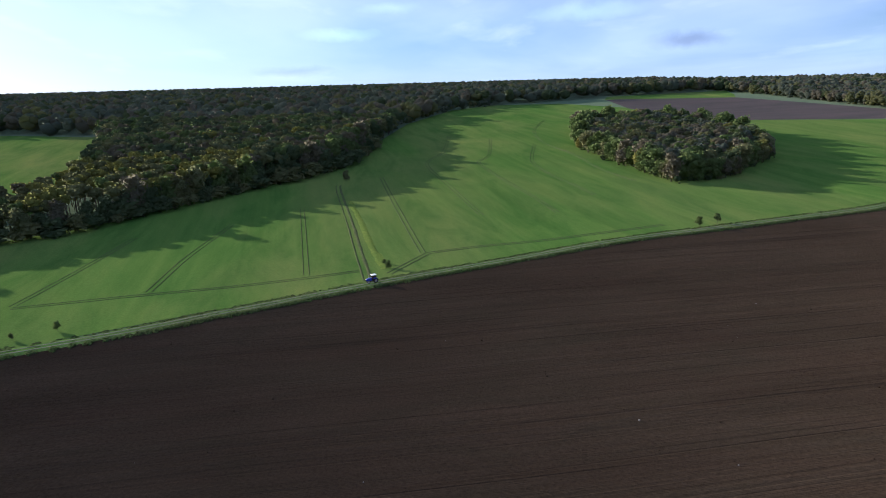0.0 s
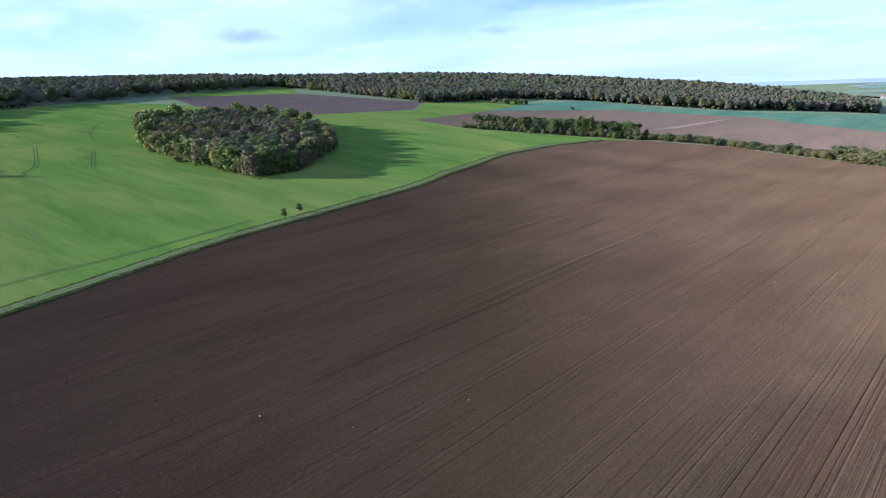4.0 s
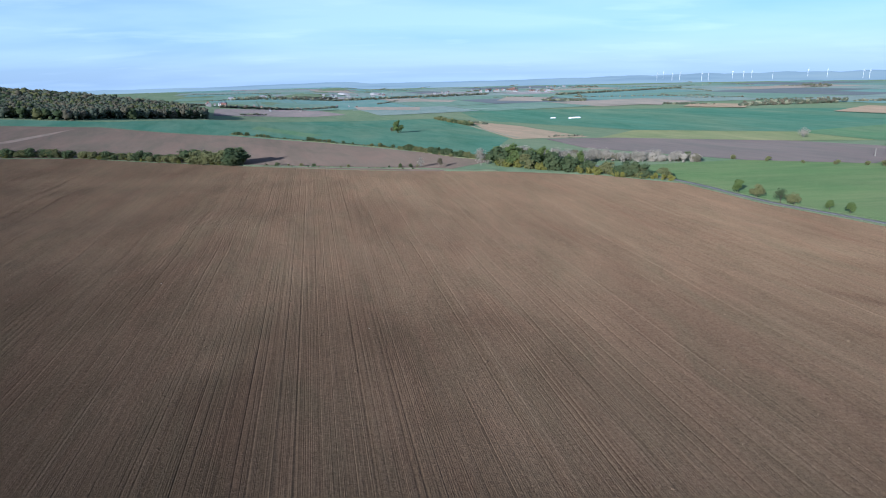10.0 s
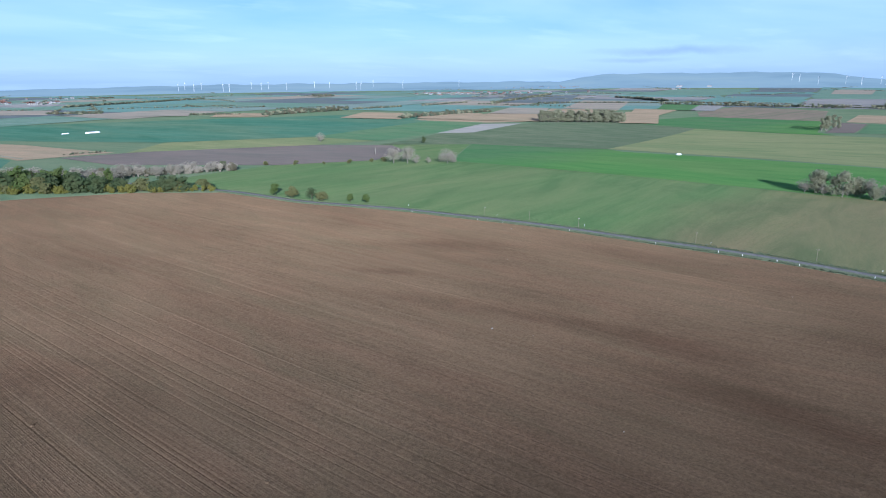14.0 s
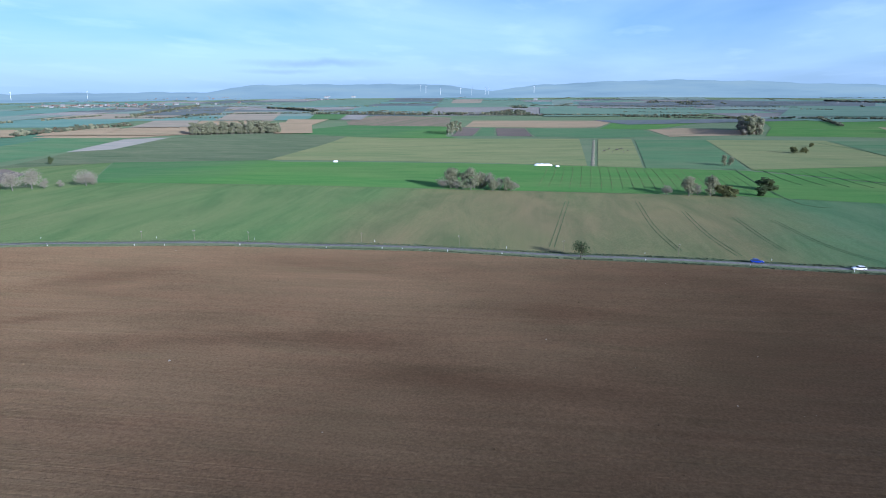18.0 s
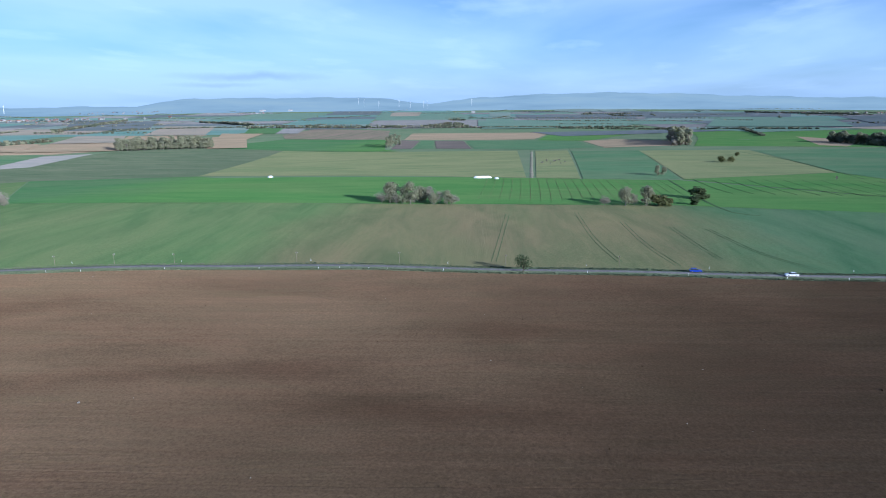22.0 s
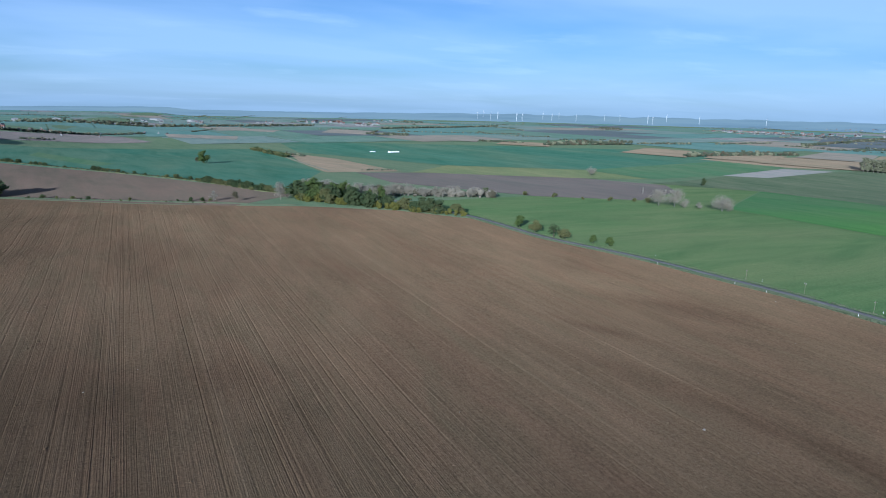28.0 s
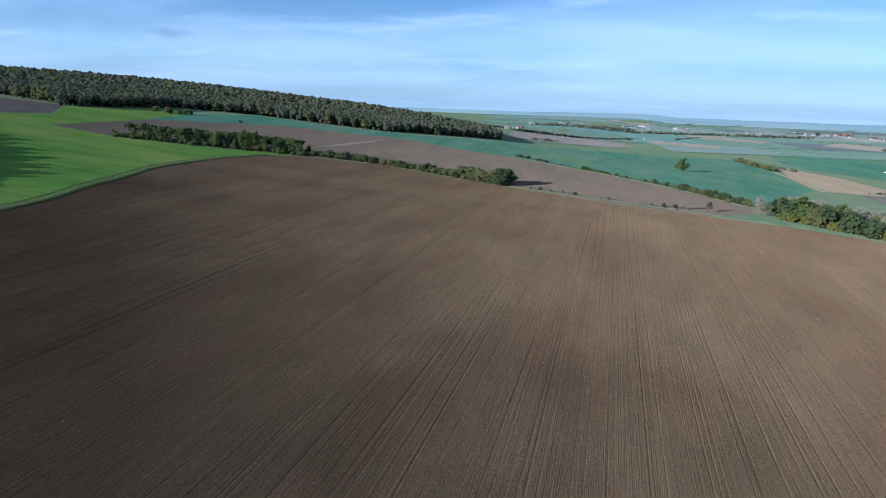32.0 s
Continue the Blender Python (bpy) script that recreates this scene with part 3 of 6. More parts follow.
def furrows(outline, parent, bearing, pitch, height):
    """Drill rows as real ridges, laid side by side across the outline; wheel tracks lie deeper."""
    rng = np.random.default_rng(21)
    a = radians(bearing)
    way, across = np.array([math.sin(a), math.cos(a)]), np.array([-math.cos(a), math.sin(a)])
    ring = np.array(outline, float)
    u, v = ring @ way, ring @ across
    lines, steps = [], np.linspace(0, 1, 72)
    at, crest, band, groove = v.min() + 0.5, False, 1.0, 9
    while at < v.max() - 0.5:
        u2, v2 = np.roll(u, -1), np.roll(v, -1)
        cut = (v > at) != (v2 > at)
        meets = u[cut] + (at - v[cut]) / (v2[cut] - v[cut]) * (u2[cut] - u[cut])
        first = max(meets.min() + 0.8, -330)
        along = first + (meets.max() - 0.8 - first) * steps
        xy = along[:, None] * way + (at + rng.normal(0, 0.012, len(along)))[:, None] * across
        band = 0.85 * band + 0.15 * rng.uniform(0.5, 1.5)
        groove -= 1
        if groove < -2:
            groove = rng.choice([3, 7, 8, 12, 19])
        # a deeper wheel or tine groove that fades and comes again along the row
        wave = 0.55 + 0.45 * np.sin(along / rng.uniform(25, 60) + rng.uniform(0, 6))
        deep = rng.uniform(0.02, 0.075) * wave if groove < 0 else 0.0
        high = height * band * rng.uniform(0.4, 1.6) * rng.uniform(0.75, 1.25, len(along)) if crest else rng.uniform(0, 0.008, len(along))
        lines.append(np.c_[xy, terrain(xy[:, 0], xy[:, 1]) + 0.26 + high - deep])
        at += pitch / 2 * rng.uniform(0.5, 1.5)
        crest = not crest
    n, k = len(lines), len(steps)
    i, j = np.meshgrid(np.arange(n - 1), np.arange(k - 1), indexing="ij")
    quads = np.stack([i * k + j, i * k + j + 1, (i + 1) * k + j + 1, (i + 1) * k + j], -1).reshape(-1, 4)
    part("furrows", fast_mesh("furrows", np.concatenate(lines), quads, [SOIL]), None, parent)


furrows(PLOUGH, PLOUGHED, 82.0, 0.36, 0.024)
drape("wheat_field", [(-520, -32), (-330, 62), (-107, 166), (-17, 216), (81, 262), (222, 306), (374, 358), (450, 356), (490, 334), (470, 362), (440, 405), (405, 476), (400, 548), (458, 622), (318, 648), (300, 690),
      (256, 760), (262, 800), (190, 900), (95, 900), (37, 836), (-17, 693), (-46, 530), (-63, 450), (-121, 374), (-155, 322), (-191, 290), (-330, 190), (-600, 40)], WHEAT, 12.0, 0.2,
      "bright green winter wheat field with tramlines")
drape("wheat_field", [(-240, 305), (-206, 344), (-222, 404), (-234, 469), (-267, 539), (-326, 655), (-440, 690), (-800, 700), (-800, 420), (-420, 290)], WHEAT, 20.0, 0.2, "green wheat field behind the wood")
drape("wheat_field", [(402, 549), (530, 572), (640, 613), (672, 668), (558, 673), (523, 694), (458, 624)], WHEAT, 15.0, 0.21, "green tongue of wheat running up to the wood")
drape("tilled_field", [(300, 690), (318, 648), (458, 627), (522, 697), (453, 925), (269, 950), (256, 800), (262, 740)], SOIL_DARK, 20.0, 0.25, "dark tilled field on the hillside")
drape("grass_strip", [(269, 950), (453, 925), (480, 985), (520, 1100), (290, 1012)], WHEAT, 25.0, 0.25, "pale green strip along the wood's edge")
drape("tilled_field", [(400, 548), (530, 570), (675, 497), (759, 359), (722, 203), (622, 84), (502, -24), (450, -56), (408, -16), (428, 44), (466, 130), (490, 183), (517, 263), (492, 331), (470, 362), (440, 405), (405, 476)],
      SOIL_FAR, 15.0, 0.22, "bare brown field beyond the hedge")
drape("crop_field", [(530, 573), (640, 612), (735, 600), (776, 470), (827, 378), (990, 292), (1090, 160), (1136, -54), (910, -90), (659, -104), (487, -57), (505, -24), (626, 84), (726, 203), (763, 359), (679, 497)],
      TEAL, 20.0, 0.24, "blue-green young crop on a gentle slope")
drape("stubble_field", [(1039, -103), (910, -162), (683, -197), (652, -108), (800, -100)], STUBBLE, 40.0, 0.5, "tan stubble field with a pale edge")
drape("tilled_field", [(655, -140), (668, -222), (610, -388), (534, -436), (465, -395), (403, -311), (432, -237), (541, -150)], SOIL_MAUVE, 30.0, 0.5, "dark purple-brown tilled field")
drape("crop_field", [(671, -203), (800, -290), (730, -460), (608, -472), (612, -392)], PALE, 30.0, 0.45, "light green grass field")
drape("crop_field", [(1061, -120), (1300, -110), (1364, -170), (1231, -552), (1038, -986), (855, -813), (735, -465), (804, -290)], TEAL, 60.0, 0.4, "broad blue-green crop field")
drape("crop_field", [(608, -474), (735, -465), (855, -813), (748, -843), (658, -647)], GREEN, 40.0, 0.45, "green crop strip")
drape("fallow_field", [(645, -609), (714, -782), (670, -830), (613, -651)], ASH, 40.0, 0.6, "pale grey fallow field")
drape("stubble_field", [(884, -775), (911, -1041), (872, -1185), (680, -890), (727, -808)], STUBBLE, 60.0, 0.6, "tan stubble field")
drape("stubble_field", [(868, -868), (814, -1079), (947, -1295), (899, -1579), (773, -1369), (686, -950)], STUBBLE, 80.0, 0.55, "long tan stubble field")
drape("grassland", [(474, -500), (554, -436), (654, -640), (666, -869), (560, -948), (405, -907), (317, -522)], ROUGH, 40.0, 0.45, "rough dark green grassland")
drape("crop_field", [(345, -152), (405, -128), (434, -235), (403, -312), (465, -398), (554, -434), (474, -498), (351, -345), (146, -356), (-75, -376), (-179, -366), (-330, -372), (-420, -250), (-125, -236), (7, -227), (133, -211), (216, -190), (277, -166)], ROADSIDE, 20.0, 0.3, "green crop field beside the road, thinning to olive brown")
drape("crop_field", [(474, -500), (317, -521), (288, -502), (-34, -494), (-96, -495), (-206, -426), (-380, -420), (-330, -374), (-179, -366), (-75, -377), (146, -357), (351, -346)], BRIGHT, 25.0, 0.33, "bright green crop strip")
drape("grass_field", [(317, -523), (405, -905), (44, -823), (18, -496)], PALE, 40.0, 0.4, "pale yellowish grass field")
drape("grass_field", [(10, -496), (20, -804), (-20, -801), (-24, -496)], PALE, 40.0, 0.42, "pale grass plot with a scrubby patch")
drape("crop_field", [(-26, -495), (-24, -788), (-103, -782), (-99, -501)], GREEN, 40.0, 0.42, "green crop strip")
drape("grass_field", [(-103, -780), (-227, -786), (-232, -559), (-102, -502)], PALE, 40.0, 0.46, "pale green grass field")
drape("crop_field", [(-231, -780), (-420, -834), (-460, -517), (-250, -517), (-234, -559)], GREEN, 40.0, 0.42, "green field with dark streaks")
drape("crop_field", [(-100, -500), (-232, -557), (-250, -515), (-460, -515), (-460, -425), (-210, -425)], BRIGHT, 40.0, 0.45, "bright green striped crop")
drape("tilled_field", [(584, -1308), (612, -1583), (392, -1503), (311, -1172), (519, -1173)], PINKISH, 60.0, 0.6, "pinkish tilled strips with green bands")
drape("crop_field", [(405, -907), (560, -950), (519, -1170), (311, -1170), (250, -925), (215, -870)], BRIGHT, 60.0, 0.5, "bright green crop field")
drape("stubble_field", [(278, -1172), (309, -1383), (4, -1437), (33, -1172)], STUBBLE, 60.0, 0.6, "tan stubble strip")
drape("tilled_field", [(241, -925), (281, -1159), (242, -1143), (210, -933)], SOIL_MAUVE, 60.0, 0.6, "dark tilled plot")
drape("tilled_field", [(169, -921), (213, -1145), (160, -1145), (113, -897)], SOIL_MAUVE, 60.0, 0.6, "dark tilled plot")
drape("crop_field", [(206, -930), (238, -1143), (216, -1145), (173, -921)], GREEN, 60.0, 0.6, "small green plot")
drape("crop_field", [(27, -1129), (-2, -1461), (-195, -1424), (-57, -1060)], BRIGHT, 60.0, 0.55, "green crop field")
drape("crop_field", [(109, -895), (156, -1145), (30, -1132), (-40, -1062), (-60, -850), (20, -830)], GREEN, 60.0, 0.5, "green crop field")
drape("stubble_field", [(-49, -1064), (-106, -1096), (-174, -991), (-164, -870), (-68, -846)], STUBBLE, 60.0, 0.6, "tan strip beside the poplars")
drape("stubble_field", [(-372, -1059), (-420, -951), (-359, -849), (-334, -868)], STUBBLE, 60.0, 0.6, "tan stubble corner")
drape("crop_field", [(-299, -1499), (-700, -1500), (-620, -1000), (-421, -838), (-180, -850), (-230, -1062)], BRIGHT, 80.0, 0.5, "green crop fields")

drape("tilled_field", [(1064, 318), (1238, 364), (1587, 243), (1310, 123), (1215, 253)], ROSE_SOIL, 60.0, 0.7, "rosy brown tilled field below the wooded ridge")
drape("grass_strip", [(553, 366), (604, 369), (673, 371), (730, 372), (660, 363), (585, 359)], PALE_SOIL, 15.0, 0.34, "pale worn streak over the brown field's crest")
drape("grass_strip", [(912, 213), (733, 99), (700, 112), (847, 208)], GREEN, 20.0, 0.36, "pale thin strip of crop beside the hedgerow")
for line, wide in (([(1487, 124), (1515, -52)], 16), ([(1847, 187), (1914, -92)], 30), ([(1421, 30), (1404, -284)], 12)):
    ribbon("pale_strip", line, wide, HAZED_PALE, 1.1, 20, 0, 2.0, "pale grass strip between two crops", "strip")
ribbon("grass_strip", [(742, 206), (635, 91), (544, 6), (483, -33), (455, -58)], 5.0, PALE, 0.3, 6, 0, 0.8, "pale grassy strip under the thin hedgerow", "strip")
ribbon("grass_strip", [(470, 136), (436, 40), (421, -8), (404, -54)], 5.0, ROUGH, 0.4, 5, 0, 0.8, "rough green strip along the plough's end", "strip")


# ---- patchwork of the far plain ----
def build_patchwork():
    rng = random.Random(11)
    near = [HAZED_TEAL, HAZED_GREEN, HAZED_GREEN, HAZED_PALE, HAZED_TAN, HAZED_TEAL, HAZED_BROWN, HAZED_PLUM, HAZED_PALE, HAZED_TEAL, HAZED_GREEN]
    dark = [HAZED_PLUM, HAZED_BROWN, HAZED_PLUM, HAZED_TEAL, HAZED_PLUM, HAZED_PALE, HAZED_GREEN]
    names = {HAZED_TAN: "stubble_field", HAZED_BROWN: "tilled_field", HAZED_PLUM: "vineyard", HAZED_PALE: "grass_field"}
    turn = radians(14)
    u = -1900.0
    while u < 4300:
        wide = rng.uniform(150, 420)
        v = -4300.0
        while v < 700:
            deep = rng.uniform(110, 330)
            cu, cv = u + wide / 2, v + deep / 2
            x, y = cu * math.cos(turn) - cv * math.sin(turn), cu * math.sin(turn) + cv * math.cos(turn)
            far, bearing = math.hypot(x, y), math.degrees(math.atan2(x, y)) % 360
            clear = far > 1640 or (far > 1350 and (bearing < 112 or bearing > 186))
            if clear and far < 3640 and 72 < bearing < 222 and not (bearing < 90 and far < 1500):
                skew = rng.uniform(-0.18, 0.18)
                ring = []
                for a, b in ((u, v), (u + wide - 3, v), (u + wide - 3, v + deep - 3), (u, v + deep - 3)):
                    a += skew * (b - cv)
                    ring.append((a * math.cos(turn) - b * math.sin(turn), a * math.sin(turn) + b * math.cos(turn)))
                mat = rng.choice(dark if bearing > 140 and far > 1700 and rng.random() < 0.75 else near)
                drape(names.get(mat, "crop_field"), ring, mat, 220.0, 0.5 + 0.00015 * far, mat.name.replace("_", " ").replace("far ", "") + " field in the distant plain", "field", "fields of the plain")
            v += deep
        u += wide


build_patchwork()

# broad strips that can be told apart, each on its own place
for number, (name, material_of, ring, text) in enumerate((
    ("stubble_field", HAZED_TAN, [(1635, 133), (1539, -33), (1406, -29), (1480, 109)], "pale tan stubble strip in the distant plain"),
    ("stubble_field", HAZED_TAN, [(2065, -5), (1901, -154), (1773, -125), (1902, -3)], "pale tan stubble strip in the distant plain"),
    ("stubble_field", HAZED_TAN, [(2041, -325), (1919, -430), (1676, -360), (1789, -256)], "pale tan stubble strip in the distant plain"),
    ("stubble_field", HAZED_TAN, [(1656, -430), (1523, -550), (1419, -472), (1512, -385)], "pale tan stubble strip in the distant plain"),
    ("stubble_field", HAZED_TAN, [(1614, -538), (1515, -627), (1361, -555), (1458, -465)], "pale tan stubble strip in the distant plain"),
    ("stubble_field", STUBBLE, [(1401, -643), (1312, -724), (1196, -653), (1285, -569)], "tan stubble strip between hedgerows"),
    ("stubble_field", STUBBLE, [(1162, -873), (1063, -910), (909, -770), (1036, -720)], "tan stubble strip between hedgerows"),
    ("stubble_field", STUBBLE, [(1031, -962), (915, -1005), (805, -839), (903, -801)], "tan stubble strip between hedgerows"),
    ("stubble_field", HAZED_TAN, [(1025, -1227), (930, -1260), (791, -1051), (904, -1009)], "pale tan stubble strip in the distant plain"),
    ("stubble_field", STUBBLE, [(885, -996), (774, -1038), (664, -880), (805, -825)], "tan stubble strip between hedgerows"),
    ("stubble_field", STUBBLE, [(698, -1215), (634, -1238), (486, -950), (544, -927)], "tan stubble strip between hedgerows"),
    ("vineyard", HAZED_PLUM, [(1739, -2056), (1431, -2133), (1054, -1512), (1250, -1449)], "dark plum vineyard belt in the distant plain"),
    ("stubble_field", HAZED_TAN, [(1134, -1718), (971, -1716), (754, -1281), (901, -1277)], "pale tan stubble strip in the distant plain"),
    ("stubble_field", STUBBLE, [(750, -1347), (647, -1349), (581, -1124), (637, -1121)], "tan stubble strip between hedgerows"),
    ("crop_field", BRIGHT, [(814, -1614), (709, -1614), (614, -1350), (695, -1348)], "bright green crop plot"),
    ("tilled_field", HAZED_BROWN, [(703, -1584), (640, -1584), (567, -1351), (620, -1350)], "dark tilled belt in the distant plain"),
    ("stubble_field", HAZED_TAN, [(879, -3420), (719, -3446), (579, -2723), (704, -2696)], "pale tan stubble strip in the distant plain"),
    ("grass_field", HAZED_PALE, [(306, -3104), (219, -3120), (179, -2653), (263, -2634)], "pale grass plot in the distant plain"),
    ("tilled_field", HAZED_BROWN, [(146, -2590), (-365, -2711), (-307, -2257), (134, -2131)], "dark tilled belt in the distant plain"),
    ("crop_field", HAZED_GREEN, [(235, -2152), (-248, -2287), (-199, -1702), (175, -1575)], "green crop belt in the distant plain"),
    ("grass_field", HAZED_PALE, [(332, -3320), (221, -3302), (186, -2785), (279, -2796)], "pale grass plot in the distant plain"),
    ("vineyard", HAZED_PLUM, [(172, -2873), (-324, -2812), (-288, -2313), (130, -2342)], "dark plum vineyard belt in the distant plain"),
    ("vineyard", HAZED_PLUM, [(-369, -3205), (-1049, -3093), (-846, -2487), (-294, -2539)], "dark plum vineyard belt in the distant plain"),
    ("crop_field", HAZED_GREEN, [(-590, -2477), (-943, -2420), (-598, -1400), (-373, -1667)], "green crop belt in the distant plain"),
    ("vineyard", HAZED_PLUM, [(-1027, -2561), (-1112, -2325), (-732, -1521), (-703, -1541)], "dark plum vineyard belt in the distant plain"),
    ("crop_field", HAZED_GREEN, [(256, -2178), (-250, -2150), (-189, -1739), (204, -1744)], "green crop belt in the distant plain"),
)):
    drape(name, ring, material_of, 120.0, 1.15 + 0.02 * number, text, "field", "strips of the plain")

# ---- tracks and road ----
TRACK = [(-520, -36), (-330, 58), (-107, 162), (-59, 188), (-17, 212), (81, 258), (155, 281), (222, 303), (300, 336), (374, 356), (457, 353)]
ribbon("verge", TRACK, 7.5, VERGE, 0.45, 3.0, 0.0, 0.5, "tufty grass verge between wheat and plough", "verge")
for shift in (-1.1, 1.1):
    ribbon("wheel_track", TRACK, 0.65, RUT, 0.52, 3.0, shift, 0.12, "pale worn wheel rut of the farm track", "track")
ROAD = [(420, -118), (380, -132), (338, -150), (277, -164), (216, -188), (161, -203), (118, -212), (72, -219), (7, -222), (-54, -226), (-125, -231), (-260, -239), (-420, -248), (-620, -259)]
ribbon("verge", ROAD, 7.6, ROUGH, 0.36, 3.0, 0.0, 0.4, "narrow grass verge of the country road", "verge")
ribbon("road", ROAD, 3.5, ASPHALT, 0.5, 3.0, 0.0, 0.0, "narrow grey asphalt country road", "road", crown=0.06)


def tramline(points, mat=TRAM, gauge=1.9, width=0.36, label="pair of wheel tracks pressed into the crop"):
    for s in (-0.5, 0.5):
        ribbon("tramline", points, width, mat, 0.21, 5.0, s * gauge, 0.06, label, "tramline")


for line in (
    [(24, 593), (16, 504), (3, 455), (17, 376), (29, 311)],
    [(60, 567), (50, 484), (40, 454), (50, 397), (59, 358), (67, 312)],
    [(92, 526), (78, 454), (82, 406), (90, 373), (95, 348)],
    [(132, 695), (106, 610), (102, 534), (113, 479), (118, 421), (128, 380)],
    [(-27, 413), (0, 251)],
    [(-131, 289), (-131, 257), (-131, 201)],
    [(-93, 309), (-95, 256), (-92, 211)],
    [(-64, 336), (-42, 226)],
    [(-130, 199), (-91, 208), (-67, 214), (-42, 222), (-22, 229)],
    [(2, 250), (-12, 224)],
    [(2, 250), (24, 258), (57, 265), (110, 283)],
):
    tramline(line, TRAM, 2.0, 0.65 if line[0] in ((-27, 413), (2, 250)) else 0.42)
for line in (
    [(21, -336), (19, -234)],
    [(-16, -345), (-22, -279), (-29, -239)],
    [(-38, -323), (-43, -272), (-50, -237)],
    [(-60, -312), (-64, -274), (-68, -250)],
    [(-76, -309), (-85, -264), (-99, -238)],
):
    tramline(line, DITCH, 1.9, 0.36)
ribbon("farm_lane", [(-52, 392), (-50, 377), (-36, 307), (-25, 248), (-19, 216)], 1.6, TRAM, 0.22, 4, -1.4, 0.2, "dark farm lane beside a weedy strip", "lane")
ribbon("farm_lane", [(-52, 392), (-50, 377), (-36, 307), (-25, 248), (-19, 216)], 0.8, TRAM, 0.22, 4, 1.2, 0.15, "pale farm lane beside a weedy strip", "lane")
ribbon("weedy_strip", [(-40, 350), (-30, 305), (-22, 265), (-14, 230)], 3.6, WEEDY, 0.24, 4, 0, 0.5, "yellowish weedy strip beside the farm lane", "strip")
ribbon("ditch", [(-90, -496), (-93, -410), (-100, -357), (-112, -350)], 2.0, DITCH, 0.28, 5, 0, 0.4, "damp dark field ditch", "ditch")
ribbon("ditch", [(-210, -757), (-231, -658), (-234, -515)], 2.0, DITCH, 0.33, 8, 0, 0.4, "damp dark field ditch", "ditch")
for k in range(14):
    x = -108 - 13 * k
    ribbon("tramline", [(x, -503), (x - 4, -455), (x - 10, -428 + 0.3 * k)], 0.3, DITCH, 0.33, 8, 0, 0.12, "dark wheel line in the bright crop", "tramline")
for k in range(22):
    x = 48 - 6.5 * k
    ribbon("tramline", [(x, -490), (x - 3, -440), (x - 5, -385)], 0.26, ROADSIDE, 0.26, 8, 0, 0.1, "faint wheel line in the bright crop", "tramline")
ribbon("farm_lane", [(14, -497), (24, -790)], 3.0, RUT, 0.25, 10, 0, 0.3, "pale field lane between grass plots", "lane")

# ---- trees ----
def lobes_of(rng, shape):
    """Centres and radii of the lumps of a crown one metre high, from shape: (foot, top, spread, count)."""
    foot, top, spread, count = shape
    out = []
    for k in range(count):
        h = foot + (top - foot) * (0.12 + 0.78 * rng.random())
        mid = 1 - abs((h - foot) / (top - foot) - 0.42) * 1.3
        r = spread * max(0.25, mid)
        a = rng.uniform(0, 2 * math.pi)
        d = r * math.sqrt(rng.random()) * 0.75
        out.append((d * math.cos(a), d * math.sin(a), h, spread * rng.uniform(0.34, 0.52)))
    return np.array(out)


ICO = {}


def ico(level):
    if level not in ICO:
        bm = bmesh.new()
        bmesh.ops.create_icosphere(bm, subdivisions=level, radius=1)
        ICO[level] = (np.array([v.co[:] for v in bm.verts]), np.array([[v.index for v in f.verts] for f in bm.faces]))
        bm.free()
    return ICO[level]


def tufts(rng, centres, radii, leaf, count, core=0.72, level=1):
    """Leaf tufts over lumps, with a dense lump inside each: vertices and triangles."""
    verts, tris, base = [], [], 0
    iv, it = ico(level)
    for c, r in zip(centres, radii):
        v = iv * (r * core) * (1 + 0.22 * rng.standard_normal((len(iv), 1))) + c
        verts.append(v)
        tris.append(it + base)
        base += len(v)
    share = np.asarray(radii) ** 2
    pick = rng.choice(len(centres), count, p=share / share.sum())
    way = rng.standard_normal((count, 3))
    way[:, 2] = way[:, 2] * 0.8 + 0.25
    way /= np.linalg.norm(way, axis=1)[:, None]
    at = np.asarray(centres)[pick] + way * (np.asarray(radii)[pick] * rng.uniform(0.78, 1.12, count))[:, None]
    lean = way + 0.42 * rng.standard_normal((count, 3))
    lean /= np.linalg.norm(lean, axis=1)[:, None]
    u = np.cross(lean, rng.standard_normal((count, 3)))
    u /= np.linalg.norm(u, axis=1)[:, None]
    w = np.cross(lean, u)
    size = leaf * rng.uniform(0.6, 1.35, count)[:, None]
    quad = np.stack([at - u * size, at - w * size * 0.7 + lean * size * 0.25, at + u * size, at + w * size * 0.7 + lean * size * 0.2], 1)
    verts.append(quad.reshape(-1, 3))
    k = base + 4 * np.arange(count)[:, None]
    tris.append(np.concatenate([k + [[0, 1, 2]], k + [[0, 2, 3]]], 0))
    return np.concatenate(verts), np.concatenate(tris)


